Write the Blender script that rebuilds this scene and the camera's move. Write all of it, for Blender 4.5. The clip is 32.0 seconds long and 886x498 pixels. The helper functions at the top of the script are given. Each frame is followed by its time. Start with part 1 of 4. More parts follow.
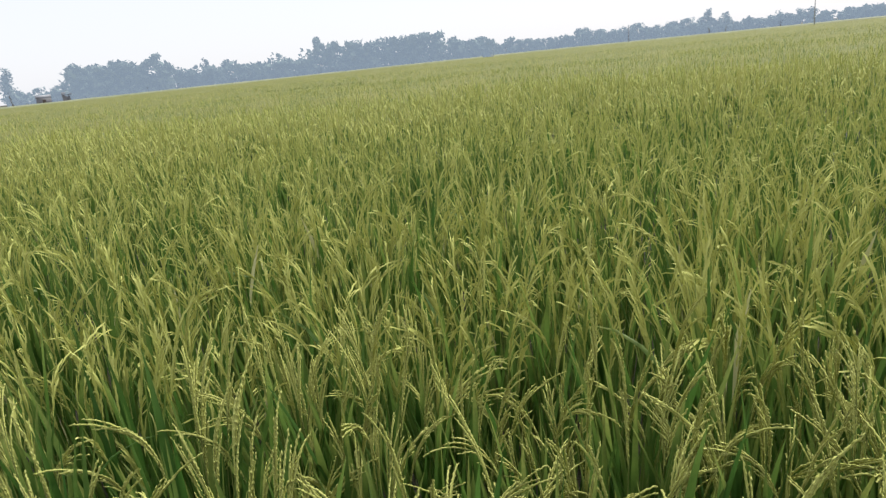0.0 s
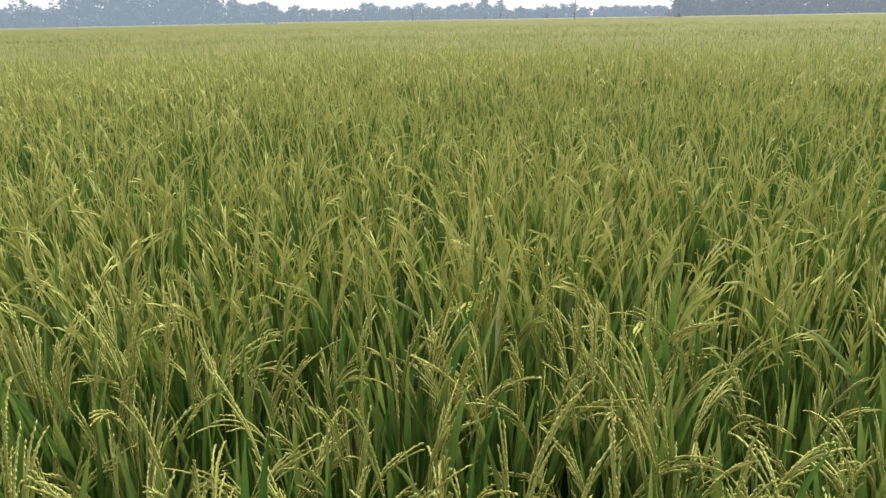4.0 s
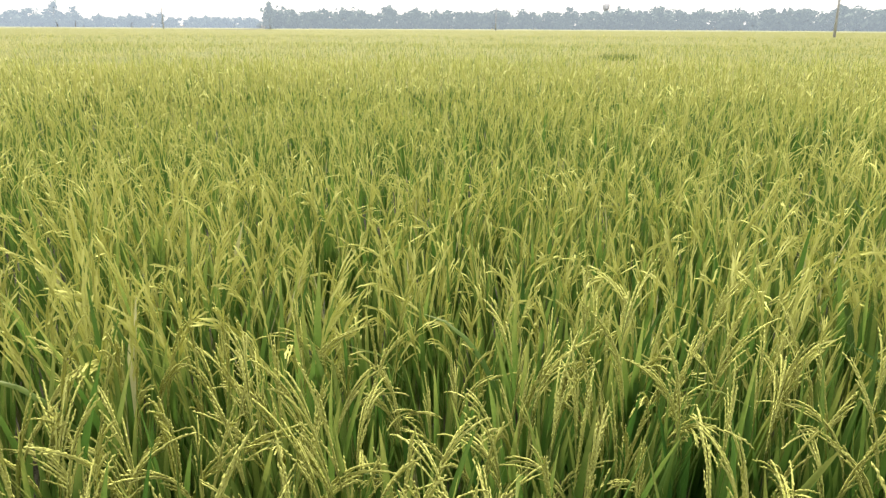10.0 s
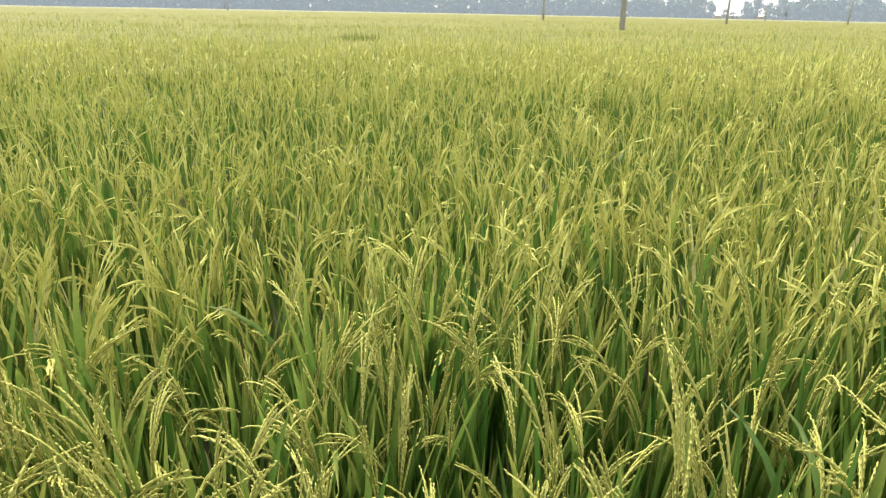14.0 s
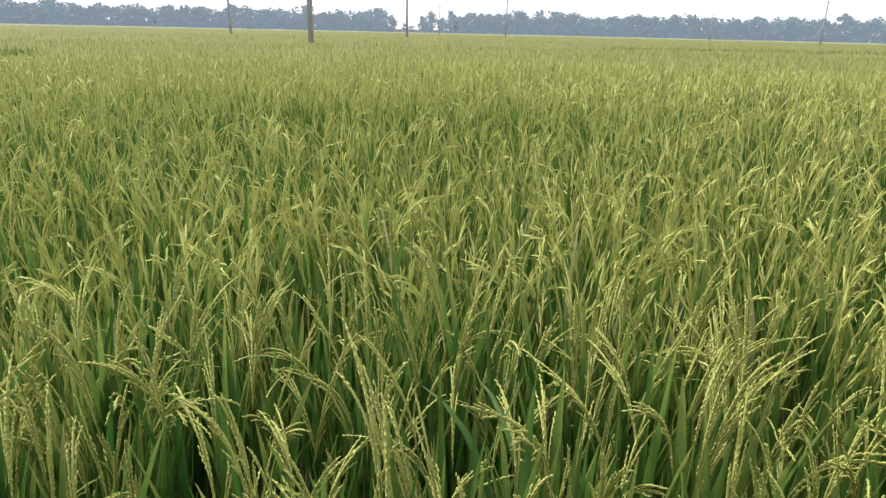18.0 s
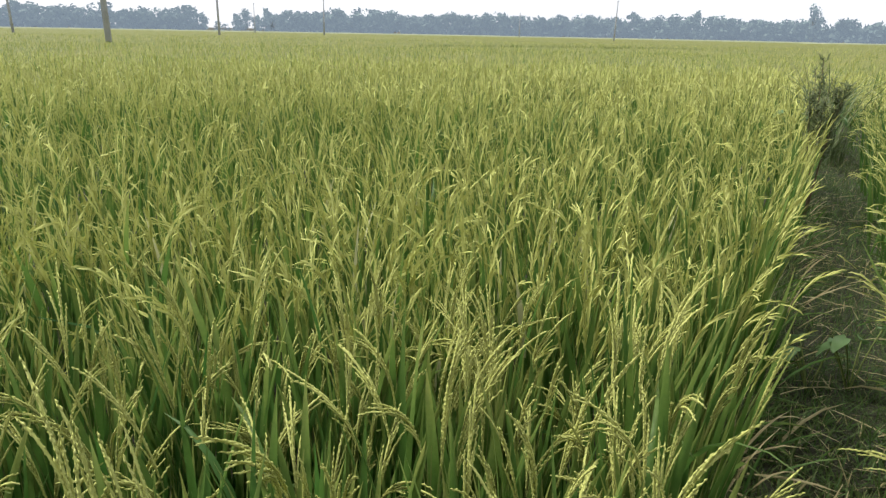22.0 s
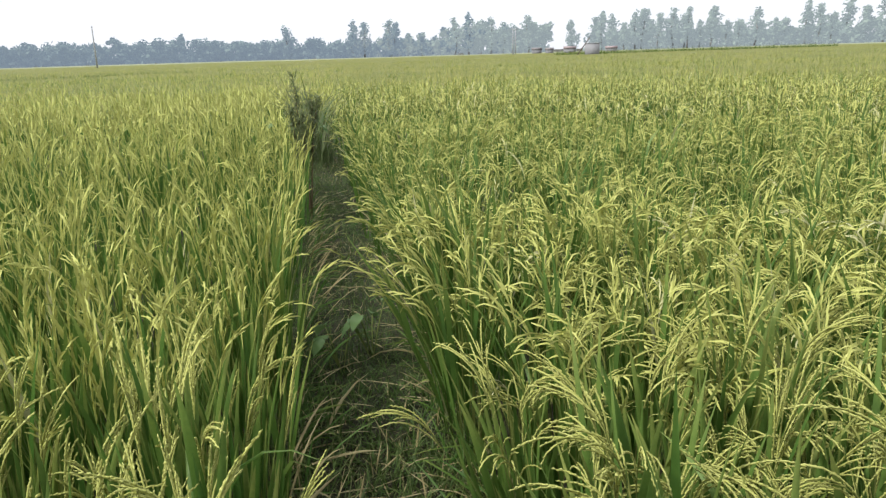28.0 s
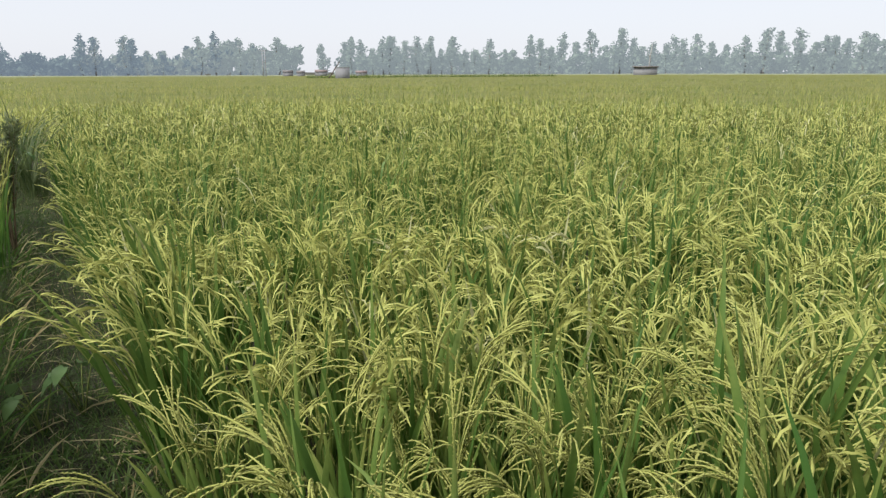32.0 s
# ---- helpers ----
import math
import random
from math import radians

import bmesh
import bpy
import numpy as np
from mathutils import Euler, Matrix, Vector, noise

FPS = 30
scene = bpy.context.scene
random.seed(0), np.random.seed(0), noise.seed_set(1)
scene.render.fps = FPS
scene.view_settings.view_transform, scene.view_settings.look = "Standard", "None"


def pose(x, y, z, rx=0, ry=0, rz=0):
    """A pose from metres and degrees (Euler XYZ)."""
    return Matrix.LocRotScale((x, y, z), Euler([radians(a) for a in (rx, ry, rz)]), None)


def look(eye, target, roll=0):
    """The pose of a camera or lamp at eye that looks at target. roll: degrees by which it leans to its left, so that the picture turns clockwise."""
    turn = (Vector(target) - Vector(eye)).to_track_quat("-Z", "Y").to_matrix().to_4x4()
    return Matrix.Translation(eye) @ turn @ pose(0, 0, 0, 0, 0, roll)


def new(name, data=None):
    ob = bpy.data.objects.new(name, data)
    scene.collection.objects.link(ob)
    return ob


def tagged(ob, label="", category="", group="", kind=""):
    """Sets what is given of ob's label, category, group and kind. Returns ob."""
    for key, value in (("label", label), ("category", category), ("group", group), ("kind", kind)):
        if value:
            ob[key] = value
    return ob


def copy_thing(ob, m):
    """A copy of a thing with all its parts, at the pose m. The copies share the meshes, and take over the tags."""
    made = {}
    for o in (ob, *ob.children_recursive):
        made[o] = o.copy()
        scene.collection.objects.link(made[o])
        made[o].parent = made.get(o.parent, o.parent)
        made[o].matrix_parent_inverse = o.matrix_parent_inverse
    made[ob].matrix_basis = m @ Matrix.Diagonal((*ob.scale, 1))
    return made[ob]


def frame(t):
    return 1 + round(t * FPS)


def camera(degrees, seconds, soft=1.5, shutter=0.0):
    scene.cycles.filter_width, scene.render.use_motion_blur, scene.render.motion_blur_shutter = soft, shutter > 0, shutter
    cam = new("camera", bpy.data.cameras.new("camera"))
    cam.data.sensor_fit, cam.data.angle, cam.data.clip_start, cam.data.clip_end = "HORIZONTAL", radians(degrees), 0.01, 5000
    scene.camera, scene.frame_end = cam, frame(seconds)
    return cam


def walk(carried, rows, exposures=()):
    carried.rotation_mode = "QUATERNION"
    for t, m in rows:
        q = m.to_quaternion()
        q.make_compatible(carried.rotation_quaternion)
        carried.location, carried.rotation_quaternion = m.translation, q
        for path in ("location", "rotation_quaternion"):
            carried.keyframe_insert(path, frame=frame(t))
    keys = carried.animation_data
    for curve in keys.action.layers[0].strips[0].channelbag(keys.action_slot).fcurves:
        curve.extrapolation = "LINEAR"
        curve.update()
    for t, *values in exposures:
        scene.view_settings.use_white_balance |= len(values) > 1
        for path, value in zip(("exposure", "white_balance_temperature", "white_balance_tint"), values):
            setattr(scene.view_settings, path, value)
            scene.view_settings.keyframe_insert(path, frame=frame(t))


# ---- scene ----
# ---------------------------------------------------------------- camera
cam = camera(66.04, 32.0, soft=1.35)
ROWS = [
    (0.0, -0.0, 0.0, 1.599, 74.41, 5.79, 0.47),
    (0.5, 0.004, 0.006, 1.597, 74.23, 5.58, -0.41),
    (1.0, 0.011, 0.006, 1.593, 73.71, 4.54, -3.66),
    (1.5, 0.021, 0.009, 1.585, 72.8, 4.03, -7.03),
    (2.0, 0.025, 0.01, 1.582, 72.21, 3.25, -9.72),
    (2.5, 0.033, 0.009, 1.582, 72.0, 2.75, -12.19),
    (3.0, 0.03, 0.007, 1.579, 72.48, 1.77, -14.36),
    (3.5, 0.032, 0.007, 1.579, 71.42, 1.34, -15.32),
    (5.5, 0.047, 0.002, 1.573, 71.53, 0.18, -21.54),
    (6.0, 0.054, 0.003, 1.572, 71.34, 0.11, -22.39),
    (6.5, 0.06, 0.002, 1.57, 71.35, 0.09, -24.0),
    (7.0, 0.062, 0.009, 1.567, 71.14, 0.16, -27.04),
    (7.5, 0.062, 0.033, 1.572, 69.49, 0.78, -30.61),
    (8.0, 0.059, 0.06, 1.581, 69.3, 0.32, -35.62),
    (8.5, 0.053, 0.065, 1.59, 70.74, -0.54, -37.88),
    (9.0, 0.053, 0.062, 1.594, 71.28, -0.03, -40.37),
    (9.5, 0.051, 0.064, 1.594, 72.06, -0.04, -44.4),
    (10.0, 0.052, 0.063, 1.592, 71.88, -0.22, -48.3),
    (10.5, 0.046, 0.063, 1.591, 71.68, -0.33, -50.43),
    (11.0, 0.04, 0.07, 1.593, 71.89, -0.21, -53.06),
    (11.5, 0.033, 0.085, 1.588, 71.18, -0.02, -55.8),
    (12.0, 0.034, 0.1, 1.582, 70.75, -0.01, -58.27),
    (12.5, 0.034, 0.112, 1.576, 69.99, -0.59, -59.92),
    (13.0, 0.036, 0.122, 1.571, 70.1, -0.97, -64.02),
    (13.5, 0.037, 0.128, 1.57, 70.49, -1.32, -66.48),
    (14.0, 0.035, 0.127, 1.559, 70.68, -1.04, -69.12),
    (14.5, 0.039, 0.126, 1.55, 69.5, -0.28, -72.73),
    (16.5, 0.111, 0.103, 1.522, 72.15, -0.28, -82.82),
    (17.0, 0.113, 0.087, 1.523, 72.42, -0.53, -87.88),
    (17.5, 0.112, 0.071, 1.523, 73.03, -0.55, -90.45),
    (18.0, 0.115, 0.061, 1.518, 72.19, -1.24, -93.52),
    (18.5, 0.113, 0.054, 1.511, 72.23, -1.43, -97.93),
    (19.0, 0.11, 0.035, 1.518, 72.77, -0.85, -99.87),
    (19.5, 0.119, 0.005, 1.518, 72.3, -0.43, -101.83),
    (20.0, 0.111, -0.01, 1.525, 72.55, -0.21, -102.85),
    (20.5, 0.109, -0.027, 1.527, 72.57, -0.33, -104.22),
    (21.0, 0.112, -0.06, 1.529, 72.44, -0.18, -105.47),
    (21.5, 0.119, -0.099, 1.532, 72.73, -0.67, -105.89),
    (22.0, 0.112, -0.132, 1.526, 72.31, -1.07, -107.89),
    (22.5, 0.121, -0.123, 1.533, 71.55, 0.04, -113.98),
    (23.0, 0.125, -0.133, 1.537, 72.86, 0.46, -119.66),
    (23.5, 0.126, -0.149, 1.534, 72.28, 0.59, -122.63),
    (24.0, 0.126, -0.163, 1.534, 72.06, 0.66, -125.46),
    (24.5, 0.128, -0.176, 1.535, 72.09, 0.63, -128.51),
    (26.5, 0.096, -0.212, 1.535, 73.78, 1.6, -138.59),
    (27.0, 0.087, -0.216, 1.538, 74.04, 1.34, -141.4),
    (27.5, 0.073, -0.221, 1.538, 73.9, 1.59, -144.6),
    (28.0, 0.064, -0.224, 1.535, 73.89, 1.58, -147.47),
    (28.5, 0.059, -0.226, 1.535, 73.9, 1.32, -149.3),
    (29.0, 0.047, -0.222, 1.531, 73.62, 1.65, -152.38),
    (29.5, 0.028, -0.206, 1.538, 74.47, 1.57, -156.48),
    (30.0, 0.019, -0.205, 1.54, 74.87, 0.71, -158.36),
    (30.5, 0.016, -0.204, 1.534, 74.69, -0.27, -161.99),
    (31.0, 0.004, -0.214, 1.537, 75.08, -0.06, -163.84),
    (31.5, -0.04, -0.269, 1.542, 75.07, -0.24, -166.89),
    (32.0, -0.092, -0.306, 1.548, 75.43, 0.06, -167.36),
]
EXPOSURES = [(0.0, 0.46, 6300, 10), (2.0, 0.37, 6250, 10), (3.0, 0.4, 6300, 10), (5.5, 0.87, 6850, 10), (7.5, 0.86, 6850, 10), (8.3, 1.27, 7100, 10), (9.2, 1.22, 7060, 10), (10.5, 1.22, 7070, 10), (12.0, 1.25, 7080, 10), (14.0, 1.21, 7050, 10), (17.0, 0.89, 6500, 10), (18.0, 0.68, 6250, 10), (19.0, 0.61, 6150, 10), (22.0, 0.61, 6200, 10), (24.0, 0.71, 6250, 10), (28.0, 0.61, 6180, 10), (32.0, 0.34, 6200, 10)]
walk(cam, [(t, pose(x, y, z, rx, ry, rz)) for t, x, y, z, rx, ry, rz in ROWS], EXPOSURES)

# ---------------------------------------------------------------- light: a bright hazy sky with a veiled sun
SUN_AZ, SUN_EL = 40.0, 52.0
world = bpy.data.worlds.new("hazy_sky")
world.use_nodes = True
scene.world = world
wn = world.node_tree.nodes
sky = wn.new("ShaderNodeTexSky")
sky.sky_type = "NISHITA"
sky.sun_disc = False
sky.sun_elevation, sky.sun_rotation = radians(SUN_EL), radians(SUN_AZ)
sky.air_density, sky.dust_density, sky.ozone_density = 1.0, 1.5, 1.0
wn["Background"].inputs[1].default_value = 0.114
veil = wn.new("ShaderNodeMix")  # thin even cloud over the clear sky
veil.data_type = "RGBA"
veil.inputs[0].default_value = 0.84
veil.inputs[7].default_value = (6.5, 6.45, 6.62, 1)
world.node_tree.links.new(sky.outputs[0], veil.inputs[6])
world.node_tree.links.new(veil.outputs[2], wn["Background"].inputs[0])
sun = new("sun", bpy.data.lights.new("sun", "SUN"))
sun.data.energy, sun.data.angle, sun.data.color = 3.2, radians(14), (1.0, 0.95, 0.86)
a, e = radians(SUN_AZ), radians(SUN_EL)
sun.matrix_basis = look((30 * math.sin(a) * math.cos(e), 30 * math.cos(a) * math.cos(e), 30 * math.sin(e)), (0, 0, 0))


# ---------------------------------------------------------------- materials
def nodes_of(name):
    m = bpy.data.materials.new(name)
    m.use_nodes = True
    nt = m.node_tree
    return m, nt, nt.nodes["Principled BSDF"], nt.nodes["Material Output"]


def math_node(nt, op, a, b=None, clamp=False):
    n = nt.nodes.new("ShaderNodeMath")
    n.operation, n.use_clamp = op, clamp
    for i, v in enumerate((a, b)):
        if v is None:
            continue
        if isinstance(v, (int, float)):
            n.inputs[i].default_value = v
        else:
            nt.links.new(v, n.inputs[i])
    return n.outputs[0]


def mix_node(nt, fac, a, b):
    n = nt.nodes.new("ShaderNodeMix")
    n.data_type = "RGBA"
    for i, v in ((0, fac), (6, a), (7, b)):
        if isinstance(v, (int, float)):
            n.inputs[i].default_value = v
        elif isinstance(v, tuple):
            n.inputs[i].default_value = (*v, 1)
        else:
            nt.links.new(v, n.inputs[i])
    return n.outputs[2]


def noise_node(nt, scale, detail=3.0, where=None, rough=0.55):
    n = nt.nodes.new("ShaderNodeTexNoise")
    n.inputs["Scale"].default_value, n.inputs["Detail"].default_value = scale, detail
    n.inputs["Roughness"].default_value = rough
    if where is not None:
        nt.links.new(where, n.inputs["Vector"])
    return n.outputs[0]


def spread(nt, v, lo, hi):
    n = nt.nodes.new("ShaderNodeMapRange")
    n.inputs[1].default_value, n.inputs[2].default_value = lo, hi
    nt.links.new(v, n.inputs[0])
    return n.outputs[0]


def plant_material(name, dark, light, tip, thin=0.35, rough=0.5, tipping=1.0, patch=(0.30, 0.27, 0.06), patchy=0.5, haze_glow=None, gloss=0.25):
    """Living leaf: colour varies from blade to blade and over the field, tips turn yellow, light passes through."""
    m, nt, bsdf, out = nodes_of(name)
    geo = nt.nodes.new("ShaderNodeNewGeometry")
    info = nt.nodes.new("ShaderNodeObjectInfo")
    att = nt.nodes.new("ShaderNodeAttribute")
    att.attribute_name = "along"
    rnd = math_node(nt, "FRACT", math_node(nt, "ADD", geo.outputs["Random Per Island"], info.outputs["Random"]))
    base = mix_node(nt, rnd, dark, light)
    wide = spread(nt, noise_node(nt, 0.35, 4.0, geo.outputs["Position"]), 0.35, 0.7)
    base = mix_node(nt, math_node(nt, "MULTIPLY", wide, patchy), base, patch)
    grown = math_node(nt, "POWER", att.outputs["Fac"], 2.5)
    worn = math_node(nt, "MULTIPLY", grown, math_node(nt, "MULTIPLY", rnd, tipping), clamp=True)
    base = mix_node(nt, worn, base, tip)
    fine = spread(nt, noise_node(nt, 90.0, 2.0, geo.outputs["Position"]), 0.3, 0.7)
    base = mix_node(nt, math_node(nt, "MULTIPLY", fine, 0.25), base, dark)
    nt.links.new(base, bsdf.inputs["Base Color"])
    bsdf.inputs["Roughness"].default_value = rough
    bsdf.inputs["Specular IOR Level"].default_value = gloss
    tr = nt.nodes.new("ShaderNodeBsdfTranslucent")
    nt.links.new(base, tr.inputs[0])
    mix = nt.nodes.new("ShaderNodeMixShader")
    mix.inputs[0].default_value = thin
    if haze_glow:  # haze painted as emission on the far thicket and tree crowns
        bsdf.inputs["Emission Color"].default_value, bsdf.inputs["Emission Strength"].default_value = (*haze_glow, 1), 1.0
    nt.links.new(bsdf.outputs[0], mix.inputs[1])
    nt.links.new(tr.outputs[0], mix.inputs[2])
    nt.links.new(mix.outputs[0], out.inputs[0])
    return m


def rough_material(name, one, two, scale=8.0, rough=0.85, bump=0.4, depth=0.01, fine=60.0):
    m, nt, bsdf, out = nodes_of(name)
    geo = nt.nodes.new("ShaderNodeNewGeometry")
    big = spread(nt, noise_node(nt, scale, 5.0, geo.outputs["Position"]), 0.3, 0.7)
    small = noise_node(nt, fine, 3.0, geo.outputs["Position"])
    col = mix_node(nt, big, one, two)
    col = mix_node(nt, math_node(nt, "MULTIPLY", spread(nt, small, 0.35, 0.65), 0.35), col, one)
    nt.links.new(col, bsdf.inputs["Base Color"])
    bsdf.inputs["Roughness"].default_value = rough
    bsdf.inputs["Specular IOR Level"].default_value = 0.25
    b = nt.nodes.new("ShaderNodeBump")
    b.inputs["Strength"].default_value, b.inputs["Distance"].default_value = bump, depth
    nt.links.new(math_node(nt, "ADD", big, small), b.inputs["Height"])
    nt.links.new(b.outputs[0], bsdf.inputs["Normal"])
    return m


RICE_LEAF = plant_material("rice_leaf", (0.037, 0.117, 0.021), (0.114, 0.236, 0.041), (0.36, 0.36, 0.10), patch=(0.13, 0.20, 0.035), patchy=0.45, thin=0.45)
RICE_EAR = plant_material("rice_ear", (0.39, 0.415, 0.108), (0.55, 0.562, 0.185), (0.595, 0.575, 0.24), thin=0.12, rough=0.7, tipping=0.6, patch=(0.46, 0.45, 0.125), gloss=0.12, patchy=0.45)
RICE_EAR_PALE = plant_material("rice_ear_pale", (0.342, 0.362, 0.094), (0.476, 0.487, 0.163), (0.535, 0.512, 0.223), thin=0.12, rough=0.7, tipping=0.6, patch=(0.44, 0.43, 0.115), gloss=0.12, patchy=0.35)
RICE_STEM = plant_material("rice_stem", (0.10, 0.16, 0.04), (0.20, 0.24, 0.07), (0.25, 0.27, 0.08), thin=0.1)
RICE_LEAF_LIGHT = plant_material("rice_leaf_light", (0.042, 0.122, 0.024), (0.118, 0.232, 0.046), (0.36, 0.36, 0.10), patch=(0.15, 0.22, 0.035), patchy=0.45)
DRY_EAR = plant_material("dry_ear", (0.46, 0.455, 0.22), (0.55, 0.54, 0.30), (0.52, 0.50, 0.28), thin=0.15, patch=(0.47, 0.455, 0.22), gloss=0.12)
DRY_LEAF = plant_material("dry_leaf", (0.30, 0.26, 0.12), (0.47, 0.42, 0.22), (0.52, 0.46, 0.26), thin=0.25, patch=(0.34, 0.25, 0.11))
GRASS = plant_material("short_grass", (0.041, 0.104, 0.021), (0.090, 0.178, 0.037), (0.25, 0.24, 0.10), patch=(0.13, 0.13, 0.05), patchy=0.45)
WEED_LEAF = plant_material("weed_leaf", (0.14, 0.19, 0.08), (0.23, 0.28, 0.13), (0.28, 0.26, 0.14), thin=0.5, patch=(0.15, 0.16, 0.08))
REED_LEAF = plant_material("reed_leaf", (0.07, 0.12, 0.04), (0.17, 0.22, 0.08), (0.34, 0.33, 0.16), patch=(0.12, 0.15, 0.06))
BROAD_LEAF = plant_material("broad_leaf", (0.13, 0.22, 0.078), (0.16, 0.25, 0.092), (0.20, 0.26, 0.11), thin=0.3, patch=(0.14, 0.23, 0.085))
WEED_STEM = rough_material("weed_stem", (0.13, 0.09, 0.055), (0.20, 0.15, 0.09), 30.0)
# far-edge woods: the haze of 200 to 400 m is painted in as emission
HAZED_WOODS = plant_material("far_woods", (0.06, 0.085, 0.07), (0.115, 0.15, 0.11), (0.12, 0.14, 0.10), thin=0.05, rough=0.9, patch=(0.08, 0.105, 0.08), haze_glow=(0.134, 0.160, 0.196))
HAZED_WOODS_BLUE = plant_material("far_woods_blue", (0.06, 0.085, 0.07), (0.115, 0.15, 0.11), (0.12, 0.14, 0.10), thin=0.05, rough=0.9, patch=(0.08, 0.105, 0.08), haze_glow=(0.172, 0.208, 0.265))
HAZED_WOODS_PALE = plant_material("far_woods_pale", (0.07, 0.095, 0.07), (0.13, 0.165, 0.11), (0.13, 0.15, 0.10), thin=0.05, rough=0.9, patch=(0.09, 0.115, 0.08), haze_glow=(0.188, 0.211, 0.226))
BARK = rough_material("tree_bark", (0.30, 0.30, 0.29), (0.41, 0.40, 0.39), 3.0)
MUD = rough_material("paddy_mud", (0.034, 0.034, 0.020), (0.062, 0.058, 0.034), 4.0, rough=0.7, bump=0.8, depth=0.03)
SOIL = rough_material("bund_soil", (0.032, 0.036, 0.018), (0.058, 0.056, 0.032), 6.0, bump=1.0, depth=0.02)
CANOPY = rough_material("rice_canopy_far", (0.126, 0.145, 0.033), (0.22, 0.213, 0.055), 0.45, bump=1.0, depth=0.2, fine=6.0)
CANOPY_DARK = plant_material("sedge_leaf", (0.085, 0.145, 0.035), (0.135, 0.195, 0.05), (0.18, 0.20, 0.065), patch=(0.12, 0.165, 0.042))
BANK = rough_material("dry_grass_bank", (0.22, 0.25, 0.15), (0.30, 0.31, 0.20), 0.3, bump=0.5, depth=0.2)
CONCRETE = rough_material("pole_concrete", (0.31, 0.315, 0.335), (0.42, 0.425, 0.445), 2.0)
STEEL = rough_material("dull_steel", (0.25, 0.26, 0.27), (0.34, 0.35, 0.36), 5.0, rough=0.5, bump=0.1)
PALE_CONCRETE = rough_material("limewashed_concrete", (0.60, 0.60, 0.62), (0.74, 0.735, 0.74), 1.5)
PLASTER = rough_material("weathered_plaster", (0.22, 0.22, 0.235), (0.30, 0.298, 0.305), 1.2)
PINK_TIN = rough_material("faded_roof_tiles", (0.24, 0.19, 0.185), (0.31, 0.26, 0.25), 1.5, rough=0.7)
TIN = rough_material("roof_tin", (0.16, 0.15, 0.15), (0.24, 0.22, 0.21), 1.5, rough=0.5)
DARK_WOOD = rough_material("door_wood", (0.09, 0.07, 0.06), (0.14, 0.11, 0.09), 3.0)


# ---------------------------------------------------------------- mesh helpers
class Geo:
    """Triangles with a material number each, and how far along its blade each vertex lies."""

    def __init__(self):
        self.v, self.f, self.m, self.a = [], [], [], []

    def add(self, verts, faces, mat, along):
        k = len(self.v)
        self.v += [tuple(p) for p in verts]
        self.a += list(along)
        for q in faces:
            for i in range(1, len(q) - 1):
                self.f.append((k + q[0], k + q[i], k + q[i + 1]))
                self.m.append(mat)

    def arrays(self):
        return (np.array(self.v, np.float32).reshape(-1, 3), np.array(self.f, np.int32).reshape(-1, 3), np.array(self.m, np.int32), np.array(self.a, np.float32))


def mesh_from(name, v, f, m, along, materials, smooth=False):
    me = bpy.data.meshes.new(name)
    me.vertices.add(len(v))
    me.vertices.foreach_set("co", np.ascontiguousarray(v, np.float32).ravel())
    me.loops.add(len(f) * 3)
    me.loops.foreach_set("vertex_index", np.ascontiguousarray(f, np.int32).ravel())
    me.polygons.add(len(f))
    me.polygons.foreach_set("loop_start", np.arange(len(f), dtype=np.int32) * 3)
    me.polygons.foreach_set("material_index", np.ascontiguousarray(m, np.int32))
    if smooth:
        me.polygons.foreach_set("use_smooth", np.ones(len(f), bool))
    at = me.attributes.new("along", "FLOAT", "POINT")
    at.data.foreach_set("value", np.ascontiguousarray(along, np.float32))
    for mat in materials:
        me.materials.append(mat)
    me.update(calc_edges=True)
    me.validate()
    return me


def geo_mesh(name, g, materials, smooth=False):
    return mesh_from(name, *g.arrays(), materials, smooth)


def spine(base, az, lean, length, droop, segs, power=1.5):
    """Points and tangents of a stalk that starts at lean degrees from upright towards az and bends by droop degrees."""
    pts, tans = [Vector(base)], []
    h = Vector((math.sin(az), math.cos(az), 0))
    for i in range(segs + 1):
        s = i / segs
        th = radians(lean + droop * s ** power)
        tans.append(h * math.sin(th) + Vector((0, 0, math.cos(th))))
    for i in range(segs):
        pts.append(pts[-1] + (tans[i] + tans[i + 1]) * 0.5 * length / segs)
    return pts, tans


def blade(g, base, az, lean, length, droop, width, segs, mat=0, fold=True, twist=0.0, power=1.5):
    pts, tans = spine(base, az, lean, length, droop, segs, power)
    verts, along, faces = [], [], []
    side0 = Vector((math.cos(az), -math.sin(az), 0))
    n = 3 if fold else 2
    for i, (p, t) in enumerate(zip(pts, tans)):
        s = i / segs
        w = width * (0.55 + 0.45 * min(1, s * 4)) * (1 - s ** 2.2) ** 0.8 * 0.5 + 0.0004
        side = Matrix.Rotation(twist * s, 3, t) @ side0
        nor = t.cross(side)
        if fold:
            verts += [p - side * w + nor * w * 0.45, p, p + side * w + nor * w * 0.45]
        else:
            verts += [p - side * w, p + side * w]
        along += [s] * n
    for i in range(segs):
        for k in range(n - 1):
            q = i * n + k
            faces.append((q, q + 1, q + n + 1, q + n))
    g.add(verts, faces, mat, along)
    return pts, tans


